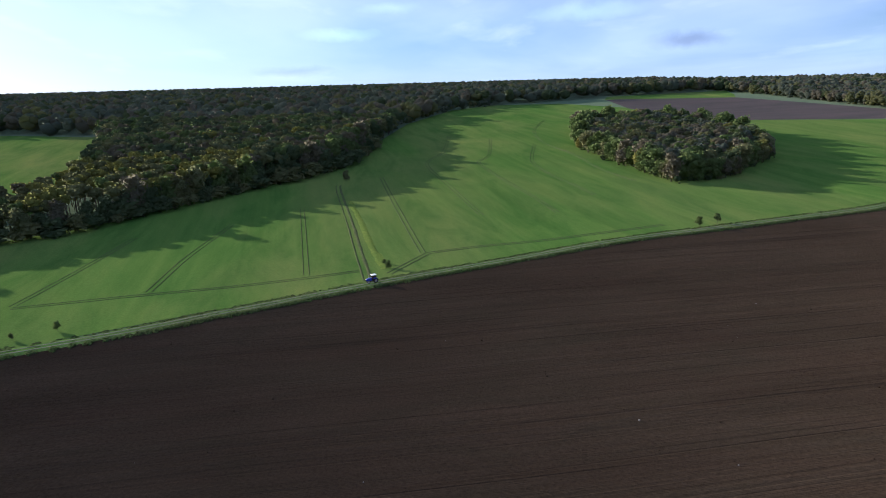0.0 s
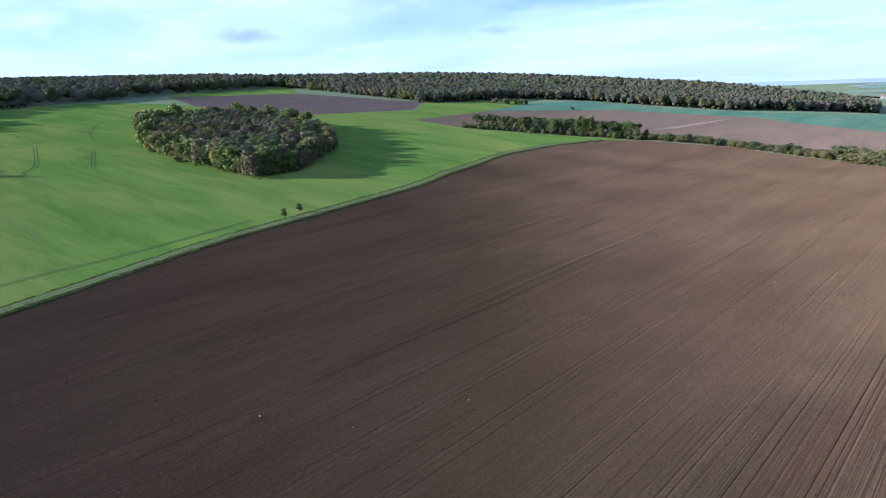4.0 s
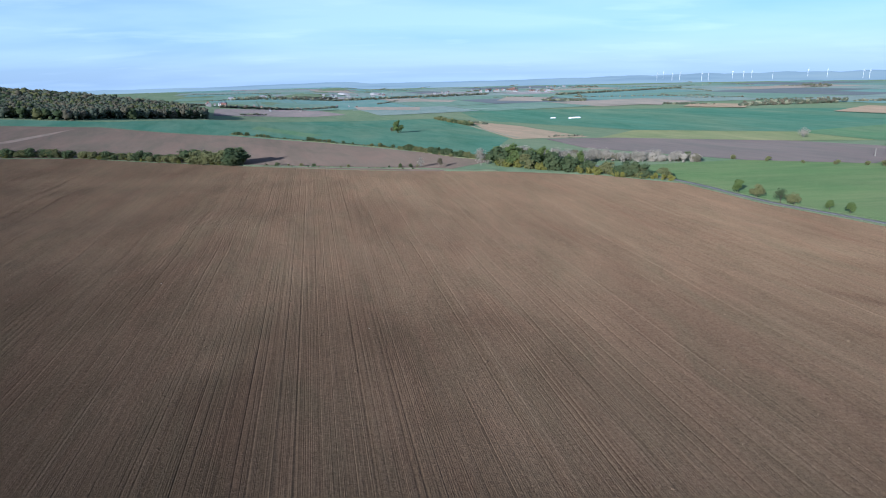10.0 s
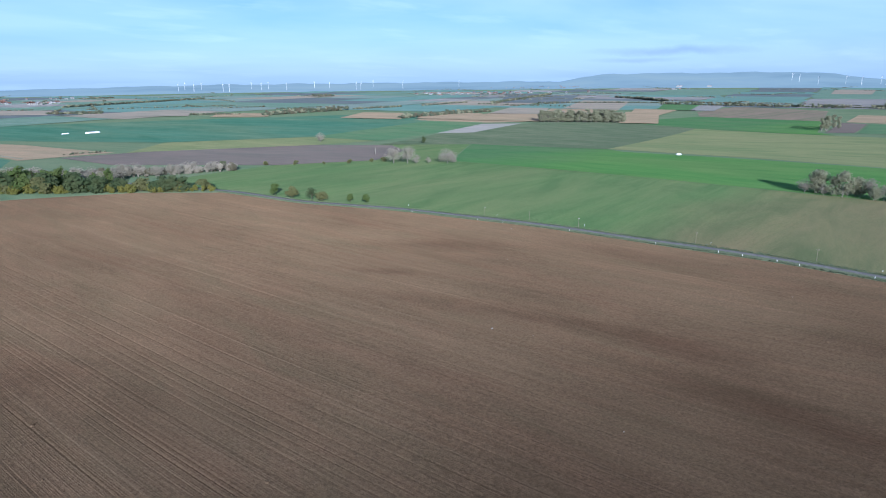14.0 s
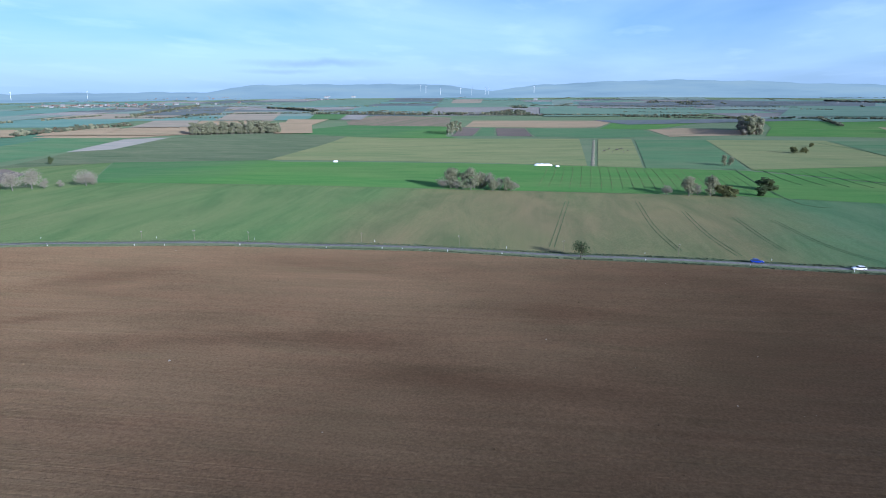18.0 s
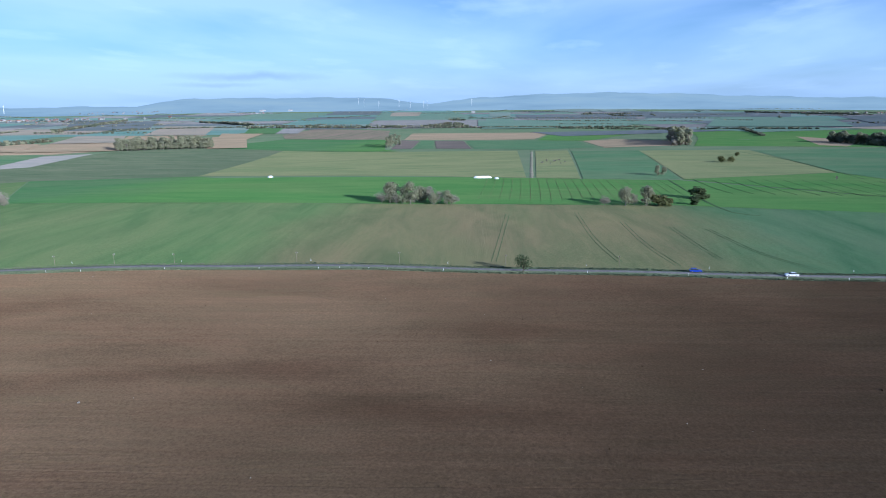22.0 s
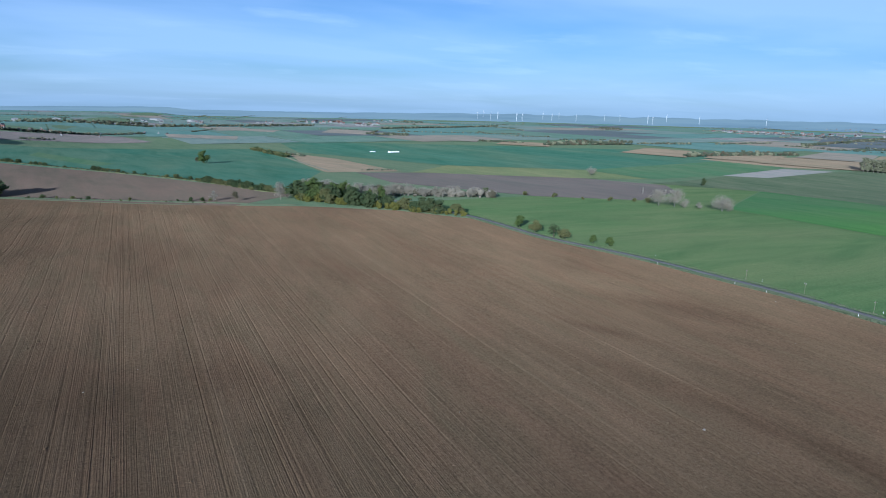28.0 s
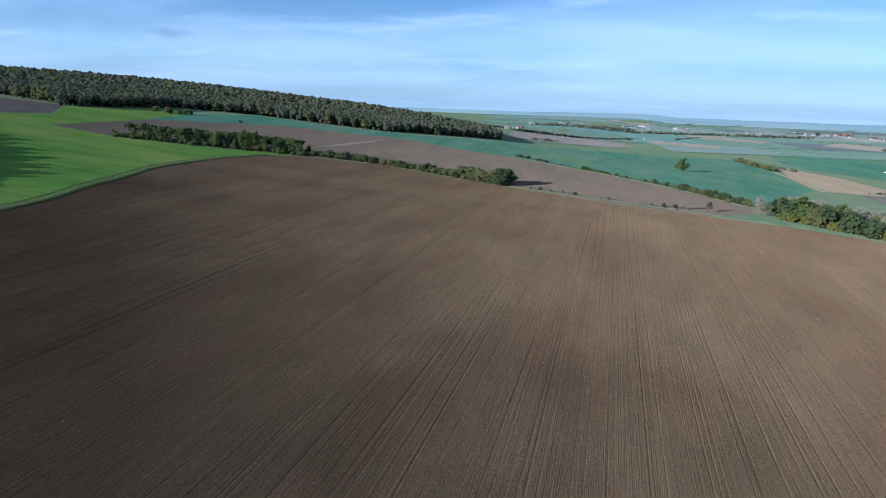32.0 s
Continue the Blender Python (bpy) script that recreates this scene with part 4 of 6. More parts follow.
def trunk_bmesh(rng, height, girth, lobes, bare=False):
    bm = bmesh.new()
    fork = Vector((rng.uniform(-0.02, 0.02) * height, rng.uniform(-0.02, 0.02) * height, height * (0.34 if not bare else 0.30)))
    rings = []
    for x, y, z, r in ((0, 0, -0.4, 1.35), (0, 0, 0.35, 1.0), (fork.x, fork.y, fork.z, 0.74), (fork.x, fork.y, height * 0.6, 0.42), (fork.x, fork.y, height * 0.88, 0.1)):
        rings.append([bm.verts.new((x + girth * r * math.cos(k * math.pi / 4), y + girth * r * math.sin(k * math.pi / 4), z)) for k in range(8)])
    for a, b in zip(rings, rings[1:]):
        for k in range(8):
            bm.faces.new((a[k], a[(k + 1) % 8], b[(k + 1) % 8], b[k]))
    bm.faces.new(rings[0][::-1])
    bm.faces.new(rings[-1])
    for x, y, z, r in lobes[:9]:
        start = fork.lerp(Vector((fork.x, fork.y, height * 0.8)), rng.uniform(0.0, 0.5))
        end = Vector((x, y, z)) * height
        if end.z > start.z * 0.7:
            tube(bm, start, end, girth * 0.36, girth * 0.08, 5)
            if bare:
                for _ in range(3):
                    tip = end + Vector((rng.uniform(-1, 1), rng.uniform(-1, 1), rng.uniform(0.2, 1))) * height * 0.12
                    tube(bm, start.lerp(end, 0.6), tip, girth * 0.14, girth * 0.04, 4)
    return bm


KINDS = {
    # kind: (name, height it is drawn at, (foot, top, spread, lumps), leaf size, tufts, leaves, bark, girth, label, category)
    "oak": ("tree", 14, (0.10, 0.98, 0.40, 16), 0.75, 520, LEAF_GREEN, BARK, 0.28, "broad green deciduous tree at the field's edge", "tree"),
    "dark": ("tree", 16, (0.08, 0.98, 0.36, 16), 0.80, 520, LEAF_DARK, BARK, 0.28, "dark green deciduous tree in dense leaf", "tree"),
    "olive": ("tree", 15, (0.10, 0.98, 0.38, 16), 0.78, 520, LEAF_OLIVE, BARK, 0.28, "olive-brown deciduous tree turning in autumn", "tree"),
    "gold": ("tree", 14, (0.10, 0.98, 0.40, 16), 0.76, 520, LEAF_GOLD, BARK, 0.26, "yellowing autumn tree with a rounded crown", "tree"),
    "rust": ("tree", 15, (0.12, 0.98, 0.37, 15), 0.78, 480, LEAF_RUST, BARK, 0.26, "russet autumn tree with thinning leaves", "tree"),
    "grey": ("tree", 14, (0.14, 0.98, 0.38, 26), 0.30, 1300, TWIGS, PALE_BARK, 0.22, "bare grey tree with fine pale twigs", "tree"),
    "willow": ("tree", 13, (0.06, 0.98, 0.36, 24), 0.40, 1100, LEAF_PALE, PALE_BARK, 0.24, "pale grey-olive tree with thinning leaves", "tree"),
    "shrub": ("shrub", 5, (0.02, 0.95, 0.55, 9), 0.48, 260, LEAF_OLIVE, BARK, 0.09, "olive-green hedge shrub in leaf", "shrub"),
    "bush": ("shrub", 5, (0.02, 0.95, 0.55, 9), 0.48, 260, LEAF_DARK, BARK, 0.09, "dark green hedge shrub in leaf", "shrub"),
    "golden_bush": ("shrub", 6, (0.02, 0.95, 0.50, 9), 0.50, 260, LEAF_GOLD, BARK, 0.09, "yellow-green autumn shrub in leaf", "shrub"),
    "fruit": ("roadside_tree", 7, (0.30, 1.0, 0.44, 11), 0.36, 600, LEAF_GREEN, BARK, 0.16, "small round-crowned roadside tree", "tree"),
    "fruit_rust": ("roadside_tree", 7, (0.28, 1.0, 0.42, 11), 0.36, 520, LEAF_RUST, BARK, 0.16, "small roadside tree turning brown", "tree"),
    "fruit_olive": ("roadside_tree", 7, (0.28, 1.0, 0.42, 11), 0.36, 520, LEAF_OLIVE, BARK, 0.16, "small roadside tree turning olive-yellow", "tree"),
    "open": ("roadside_tree", 7, (0.30, 1.0, 0.42, 18), 0.26, 420, LEAF_DARK, BARK, 0.15, "small roadside tree with an open crown", "tree"),
    "poplar": ("poplar", 20, (0.02, 1.0, 0.15, 26), 0.55, 620, LEAF_PALE, PALE_BARK, 0.26, "tall slim poplar of a planted row", "tree"),
}
PLANTED = {}
TREE_RNG = random.Random(5)


def plant(kind, x, y, height, label="", group="", wide=1.0):
    """A tree or shrub of a kind at a place in the plan; the first of three forms of its kind is drawn, later ones are copies."""
    form = TREE_RNG.randrange(3)
    m = Matrix.LocRotScale((x, y, ground_z(x, y)), Euler((0, 0, TREE_RNG.uniform(0, 6.28))), None)
    name, drawn, shape, leaf, count, leaves, bark, girth, text, category = KINDS[kind]
    k = height / drawn
    m = m @ Matrix.Diagonal((k * wide, k * wide * TREE_RNG.uniform(0.9, 1.1), k, 1))
    if (kind, form) in PLANTED:
        root = copy_thing(PLANTED[kind, form], m)
    else:
        rng = np.random.default_rng(sum(map(ord, kind)) * 7 + form)
        lobes = lobes_of(rng, shape)
        v, t = tufts(rng, lobes[:, :3] * drawn, lobes[:, 3] * drawn, leaf, count, 0.22 if kind in ("grey", "open") else 0.45 if kind == "willow" else 0.66)
        root = new(name)
        root.empty_display_size = 0.5
        part("trunk", trunk_bmesh(random.Random(form + 3), drawn, girth, lobes if kind != "poplar" else [], kind in ("grey", "open")), bark, root)
        part("crown", fast_mesh("crown", v, t, [leaves]), None, root)
        PLANTED[kind, form] = root
        tagged(root, text, category)
        root.matrix_basis = m
    tagged(root, label or text, category, group)
    return root


# ---- woods ----
def scatter(rng, outline, spacing):
    lo, hi = np.min(outline, 0), np.max(outline, 0)
    gx, gy = np.meshgrid(np.arange(lo[0], hi[0], spacing), np.arange(lo[1], hi[1], spacing * 0.87))
    gx = gx + (np.arange(len(gx)) % 2 * spacing / 2)[:, None]
    p = np.stack([gx.ravel(), gy.ravel()], 1) + rng.uniform(-0.36, 0.36, (gx.size, 2)) * spacing
    return p[inside(p, outline)]


def wood(name, points, height, radius, mix, label, seed=1, tuft_count=34, leaf=0.85, level=12, trunks=True):
    """Many crowns joined into one mesh. mix: the share of each kind of leaf."""
    rng = np.random.default_rng(seed)
    leaves = list(mix)
    share = np.array([mix[m] for m in leaves], float)
    iv, it = ico(1)
    forms = []
    for _ in range(8):
        n, lumps = tuft_count, []
        for k in range(level):
            # a broad heart, then bumps over the dome, every fourth of them low down at the side
            a, up = 2.4 * k + rng.uniform(0, 0.9), rng.uniform(0.05, 0.92) if k % 4 else rng.uniform(-1.5, -0.5)
            out = (0.66 if up < 0 else 0.78 * math.sqrt(1 - up * up)) * rng.uniform(0.75, 1.12)
            size = rng.uniform(0.28, 0.46) * (1.35 if level < 8 else 1.0)
            if k == 0:
                out, up, size = 0.0, 0.0, 0.84
            lump = iv * size * rng.uniform(0.84, 1.16, (len(iv), 1)) * (1, 1, 0.86)
            lumps.append(lump + (out * math.cos(a), out * math.sin(a), up * 0.78))
        core = np.concatenate(lumps)
        faces = (it[None] + (len(iv) * np.arange(level))[:, None, None]).reshape(-1, 3)
        way = rng.standard_normal((n, 3))
        way[:, 2] = np.abs(way[:, 2]) * 0.9 - 0.35
        way /= np.linalg.norm(way, axis=1)[:, None]
        at = way * rng.uniform(0.88, 1.12, (n, 1)) * (1, 1, 0.88)
        lean = way + 0.32 * rng.standard_normal((n, 3))
        lean /= np.linalg.norm(lean, axis=1)[:, None]
        u = np.cross(lean, rng.standard_normal((n, 3)))
        u /= np.linalg.norm(u, axis=1)[:, None]
        w = np.cross(lean, u)
        s = rng.uniform(0.6, 1.4, (n, 1)) * leaf / radius
        quad = np.stack([at - u * s, at - w * s * 0.8 + lean * s * 0.3, at + u * s, at + w * s * 0.8 + lean * s * 0.2], 1).reshape(-1, 3)
        k = len(core) + 4 * np.arange(n)[:, None]
        v = np.concatenate([core, quad])
        t = np.concatenate([faces, k + [[0, 1, 2]], k + [[0, 2, 3]]])
        if trunks:
            ring = np.array([[math.cos(a) * 0.06, math.sin(a) * 0.06] for a in np.arange(5) * 2 * math.pi / 5])
            b = len(v)
            v = np.concatenate([v, np.c_[ring, np.full(5, -9.0)], np.c_[ring * 0.7, np.full(5, 0.0)]])
            t = np.concatenate([t, [[b + i, b + (i + 1) % 5, b + 5 + (i + 1) % 5] for i in range(5)], [[b + i, b + 5 + (i + 1) % 5, b + 5 + i] for i in range(5)]])
        forms.append((v, t, b if trunks else len(v)))
    verts, tris, index, soft, base = [], [], [], [], 0
    z = terrain(points[:, 0], points[:, 1])
    heights = np.broadcast_to(height, len(points))
    kinds = rng.choice(len(leaves), len(points), p=share / share.sum())
    for (x, y), g, kind, tree_height in zip(points, z, kinds, heights):
        v, t, cut = forms[rng.integers(8)]
        r = radius * rng.uniform(0.72, 1.2) * min(1.0, tree_height / (1.6 * radius))
        h = tree_height * rng.uniform(0.88, 1.08)
        a = rng.uniform(0, 6.28)
        c, s = math.cos(a), math.sin(a)
        tall = rng.uniform(0.80, 1.08)
        q = np.c_[v[:, 0] * c - v[:, 1] * s, v[:, 0] * s + v[:, 1] * c, v[:, 2] * tall] * r + (x, y, g + h - r * tall)
        q[:, 2] = np.maximum(q[:, 2], g - 0.5)
        verts.append(q)
        tris.append(t + base)
        part_index = np.full(len(t), kind)
        if trunks:
            part_index[-10:] = len(leaves)
        index.append(part_index)
        soft.append(np.arange(len(t)) < 20 * level)
        base += len(q)
    me = fast_mesh(name, np.concatenate(verts), np.concatenate(tris), leaves + [BARK], np.concatenate(index), np.concatenate(soft))
    return tagged(part(name, me, None), label, "forest", "", "stuff")


W_RNG = np.random.default_rng(3)
RIDGE = {LEAF_BLUE: 5, LEAF_DUN: 3, LEAF_DARK: 2, LEAF_OLIVE: 1.5}
AUTUMN = {LEAF_DARK: 4, LEAF_OLIVE: 4, LEAF_GREEN: 3, LEAF_RUST: 1.5, LEAF_GOLD: 0.3}
WEST = [(-191, 287), (-155, 319), (-121, 371), (-63, 446), (-46, 528), (-17, 687), (37, 830), (95, 894), (250, 965), (290, 1012), (520, 1104), (560, 1250), (560, 1800), (-1500, 1800), (-1500, 900), (-800, 705), (-440, 690),
        (-326, 662), (-267, 539), (-234, 469), (-222, 404), (-206, 344), (-240, 305), (-300, 262), (-280, 235)]
p = scatter(W_RNG, WEST, 7.8)
near = (p[:, 1] < 640) & (p[:, 0] > -420)
golden = near & (p[:, 1] < 420 + 0.25 * (p[:, 0] + 250)) & (p[:, 0] < -110)
wood("forest", p[near & ~golden], 20 + 2.0 * np.sin(p[near & ~golden][:, 0] / 24) * np.sin(p[near & ~golden][:, 1] / 29), 5.4, AUTUMN, "dense autumn deciduous forest on the hillside", 1, 80, 0.55)
wood("forest", p[golden], 18, 3.6, {LEAF_OLIVE: 4, LEAF_GOLD: 5, LEAF_RUST: 1, LEAF_GREEN: 1}, "yellow-brown young trees at the forest's sunlit edge", 2, 70, 0.5)
p = scatter(W_RNG, WEST, 17.5)
p = p[~((p[:, 1] < 640) & (p[:, 0] > -420))]
p = p[(p[:, 0] > -0.85 * p[:, 1] - 60)]
wood("forest", p, 20, 9.4, RIDGE, "far side of the dense autumn deciduous forest", 3, 9, 1.1, 3, False)
EAST = [(515, 966), (517, 860), (520, 690), (558, 675), (672, 671), (735, 612), (780, 488), (812, 423), (916, 357), (989, 302), (1030, 318), (1100, 420), (1230, 640), (1420, 1050), (1200, 1800), (570, 1800), (560, 1240), (500, 1135)]
p = scatter(W_RNG, EAST, 8.6)
p = p[np.hypot(p[:, 0], p[:, 1]) < 1130]
wood("forest", p, 14.5 + 1.6 * np.sin(p[:, 0] / 31) * np.sin(p[:, 1] / 26 + 1), 6.3, RIDGE, "wooded ridge of dark autumn trees", 4, 44, 0.62, 9, False)
p = scatter(W_RNG, EAST, 15.0)
far = np.hypot(p[:, 0], p[:, 1])
wood("forest", p[(far > 1130) & (far < 1600)], 17, 9.0, RIDGE, "far side of the wooded ridge", 6, 9, 1.0, 3, False)
COPSE = [(122, 500), (133, 437), (149, 369), (186, 379), (245, 440), (266, 520), (258, 600), (210, 645), (150, 625)]
p = scatter(W_RNG, COPSE, 6.8)
mid = np.array([190, 500])
inner = inside((p - mid) / 0.86 + mid, COPSE)
tall = 14.2 + 2.6 * np.sin(p[:, 0] / 17 + 1) * np.sin(p[:, 1] / 23) + W_RNG.normal(0, 1.0, len(p))
wood("copse", p[inner], tall[inner], 4.8, {LEAF_DARK: 3, LEAF_DUN: 1.2, LEAF_BLUE: 2, LEAF_OLIVE: 3, LEAF_GREEN: 2, LEAF_RUST: 1.5, LEAF_GOLD: 0.2}, "round autumn copse standing in the wheat", 5, 80, 0.55)
for x, y in p[~inner]:
    plant(TREE_RNG.choice(["oak", "olive", "olive", "dark", "rust", "oak", "oak", "olive", "gold"]), x, y, TREE_RNG.uniform(11, 18.5), "", "trees round the copse", 1.05)
wood("undergrowth", p[~inner] + W_RNG.normal(0, 2.5, p[~inner].shape), W_RNG.uniform(3.5, 6, (~inner).sum()), 2.6, {LEAF_OLIVE: 2, LEAF_DARK: 2}, "leafy undergrowth round the copse", 23, 40, 0.4, 8, False)

# forest edge of single trees toward the wheat
edge = spline([(-282, 238), (-240, 262), (-191, 287), (-155, 319), (-121, 371), (-63, 446), (-46, 528)], 8.5)
for x, y in edge:
    plant(TREE_RNG.choice(["oak", "olive", "dark", "dark", "rust"]), x - 2 + TREE_RNG.uniform(-2, 2), y + TREE_RNG.uniform(-2, 2), TREE_RNG.uniform(16, 22), "", "trees along the forest edge")
for x, y in edge[::1]:
    plant(TREE_RNG.choice(["bush", "shrub"]), x + TREE_RNG.uniform(1, 5), y + TREE_RNG.uniform(-4, 1), TREE_RNG.uniform(4.5, 8), "", "undergrowth along the forest edge", 1.3)
p = spline([(-46, 528), (-17, 687), (37, 830), (95, 894)], 3.2)
wood("undergrowth", p + W_RNG.normal(0, 1.5, p.shape) - (3, 0), 9.0, 3.6, {LEAF_DARK: 3, LEAF_OLIVE: 2, LEAF_BLUE: 2}, "dark undergrowth along the far forest edge", 20, 24, 0.5, 8, False)
p = spline([(-215, 350), (-245, 308), (-304, 264), (-284, 232), (-240, 258)], 2.6)
wood("undergrowth", p + W_RNG.normal(0, 1.2, p.shape), W_RNG.uniform(5, 12, len(p)), 3.6, {LEAF_DARK: 3, LEAF_OLIVE: 2, LEAF_GOLD: 0.5}, "leafy undergrowth at the wood's corner", 21, 40, 0.5, 9, False)
plant("oak", -12.5, 231, 2.8, "bright weedy bush beside the farm lane", "", 1.2)
plant("oak", -14.5, 237, 2.0, "bright weedy bush beside the farm lane", "", 1.2)
plant("olive", -49, 406, 9, "lone olive-green tree beside the farm lane", "", 0.9)
for x, y, h in ((123, 276, 4.8), (133, 281, 4.6), (-103, 177, 4.6), (-112, 171, 3.2)):
    plant("fruit", x, y, h, "small round tree on the track's verge")

# trees beyond the plough's brow
for k in range(44):
    s = k / 43
    x, y = np.array([407, 476]) * (1 - s) + np.array([494, 334]) * s
    h = 6 + 7.5 * min(1, s * 2.0)
    plant(TREE_RNG.choice(["dark", "oak", "oak", "olive", "dark"]), x + TREE_RNG.uniform(-2, 4), y + TREE_RNG.uniform(-2, 3), h * TREE_RNG.uniform(0.8, 1.1), "", "trees of the wedge-shaped thicket", 0.85)
p = spline([(405, 473), (491, 331)], 2.4)
wood("undergrowth", p + W_RNG.normal(0, 2.0, p.shape), W_RNG.uniform(3, 5.5, len(p)), 2.4, {LEAF_DARK: 2, LEAF_GREEN: 2, LEAF_OLIVE: 1}, "leafy undergrowth of the wedge-shaped thicket", 24, 40, 0.4, 8, False)
p = scatter(W_RNG, [(410, 478), (497, 336), (506, 344), (478, 400), (432, 462)], 4.6)
wood("thicket", p, 12.5, 3.0, {LEAF_DARK: 3, LEAF_GREEN: 4, LEAF_OLIVE: 2}, "wedge-shaped thicket of dark trees between two fields", 14, 60, 0.5)
for k, (x, y) in enumerate(spline([(497, 330), (512, 263), (488, 183), (464, 130)], 2.3)):
    big = smooth(54, 92, k)
    plant(TREE_RNG.choice(["shrub", "golden_bush", "bush", "shrub"]), x + TREE_RNG.uniform(-2, 5), y + TREE_RNG.uniform(-2, 2), (4.5 + 5.5 * float(big)) * TREE_RNG.uniform(0.7, 1.15), "", "shrubs of the hedge on the brow", 1.15)
for x, y in spline([(742, 206), (635, 91), (544, 6)], 6.0):
    if TREE_RNG.random() < 0.62:
        plant(TREE_RNG.choice(["shrub", "bush"]), x, y, TREE_RNG.uniform(1.4, 3.2), "", "shrubs of the thin hedgerow")
for x, y in spline([(544, 6), (483, -33), (455, -58)], 4.0):
    plant(TREE_RNG.choice(["shrub", "bush", "bush"]), x, y, TREE_RNG.uniform(2.5, 4.2), "", "shrubs of the dark hedgerow")
for x, y in spline([(464, 126), (436, 40), (427, -2)], 8.0):
    if TREE_RNG.random() < 0.5:
        plant(TREE_RNG.choice(["shrub", "bush"]), x + 2, y, TREE_RNG.uniform(1.0, 2.2), "", "low scrub along the plough's end")
p = spline([(742, 206), (635, 91), (544, 6), (483, -33), (455, -58)], 2.4)
wood("hedgerow", p + W_RNG.normal(0, 0.8, p.shape), np.interp(np.arange(len(p)), [0, 0.65 * len(p), 0.75 * len(p)], [1.3, 1.5, 3.0]), 1.9, {LEAF_DARK: 3, LEAF_OLIVE: 2, LEAF_BLUE: 2}, "low continuous hedgerow between brown field and crop", 18, 14, 0.35, 5, False)
p = spline([(470, 136), (436, 40), (421, -8)], 3.0)
p = p[W_RNG.random(len(p)) < 0.6]
wood("hedgerow", p + W_RNG.normal(0, 0.9, p.shape), 1.0, 1.3, {LEAF_DARK: 2, LEAF_OLIVE: 3}, "low scrubby line along the plough's end", 19, 14, 0.3, 5, False)
plant("grey", 428, -4, 7.0, "thin grey tree by the field boundary")
plant("fruit_rust", 426, -17, 6.0, "small tree by the field boundary")
plant("oak", 771, 15, 12, "lone tree in the blue-green crop", "", 1.1)
plant("fruit_rust", 776, 22, 7)
p = spline([(1121, -50), (936, -91)], 3.0)
wood("hedgerow", p + W_RNG.normal(0, 2.5, p.shape), W_RNG.uniform(3, 7, len(p)), 3.2, {LEAF_DARK: 2, LEAF_OLIVE: 2}, "ragged hedge at the stubble field's corner", 25, 24, 0.5, 7, False)
ribbon("farm_lane", [(936, -91), (666, -115)], 4.0, RUT, 0.6, 8, 0, 0.6, "pale lane along the stubble field", "lane")
p = spline([(452, -70), (440, -130), (424, -200)], 1.6)
wood("thicket", p + W_RNG.normal(0, 2.2, p.shape) + (3, 0), np.linspace(8.5, 5.5, len(p)) * W_RNG.uniform(0.7, 1.1, len(p)), 2.6, {TWIGS: 4, LEAF_DUN: 2}, "grey-brown leafless thicket behind the clump", 22, 60, 0.35, 9, False)
# clump where the road leaves the field
for k in range(84):
    s = TREE_RNG.random()
    x, y = np.array([424, -62]) * (1 - s) + np.array([345, -148]) * s
    plant(TREE_RNG.choice(["golden_bush", "golden_bush", "shrub", "golden_bush", "bush", "golden_bush"]), x + TREE_RNG.uniform(-3, 6), y + TREE_RNG.uniform(0, 6), TREE_RNG.uniform(4, 9) * (1.15 - 0.45 * s), "", "shrubs of the roadside clump")
for k in range(15):
    s = k / 14
    plant(TREE_RNG.choice(["olive", "oak", "willow"]), 440 - 34 * s + TREE_RNG.uniform(-3, 5), -58 - 52 * s, TREE_RNG.uniform(9.5, 13.5) * (1 - 0.25 * s), "", "trees of the roadside clump", 0.9)
plant("oak", 422, -66, 14, "tall green tree in the roadside clump", "", 1.25)
plant("dark", 415, -74, 12.5, "tall dark tree in the roadside clump", "", 1.2)
plant("grey", 430, -46, 12, "pale bare tree at the clump's end", "", 1.1)
plant("grey", 434, -51, 10, "pale bare tree at the clump's end", "", 1.1)
for k in range(36):
    s = k / 35
    x, y = np.array([450, -66]) * (1 - s) + np.array([424, -196]) * s
    plant("grey", x + TREE_RNG.uniform(-4, 10), y + TREE_RNG.uniform(-3, 3), TREE_RNG.uniform(10, 13.5) * (1.1 - 0.35 * s), "", "bare trees behind the roadside clump", 1.35)
for x, y, h in ((371, -303, 13), (364, -311, 14), (358, -315, 12), (352, -322, 9), (340, -331, 13.5), (337, -334, 10)):
    plant("grey", x, y, h * 1.1, "bare pale willow in the green crop", "pale trees in the crop", 1.35)
for x, y, h, kind in ((303, -162, 6.0, "fruit"), (289, -164, 7.0, "fruit_olive"), (276, -168, 6.5, "open"), (270, -171, 5.5, "fruit_olive"), (257, -179, 6.2, "fruit"), (248, -182, 6.6, "fruit")):
    plant(kind, x, y, h * 1.05, "", "trees along the road", 1.25)
plant("open", 7, -219.5, 6.6, "single open-crowned tree beside the road", "", 1.25)
for k in range(16):
    s = k / 15
    plant("willow" if k % 3 else "grey", 98 - 44 * s + TREE_RNG.uniform(-2, 2), -364 + TREE_RNG.uniform(-3, 3), (12.5 if k < 10 else 8.5) * TREE_RNG.uniform(0.8, 1.15), "", "row of trees between the crops", 1.12)
for x, y, h, kind in ((-33, -371, 8, "grey"), (-45, -371, 11.5, "willow"), (-50, -373, 8, "grey"), (-57, -374, 12, "willow"), (-64, -374, 5, "shrub"), (-70, -374, 4, "shrub"), (-84, -380, 4, "bush"), (-92, -404, 5, "bush")):
    plant(kind, x, y, h, "", "trees beside the ditch", 1.1)
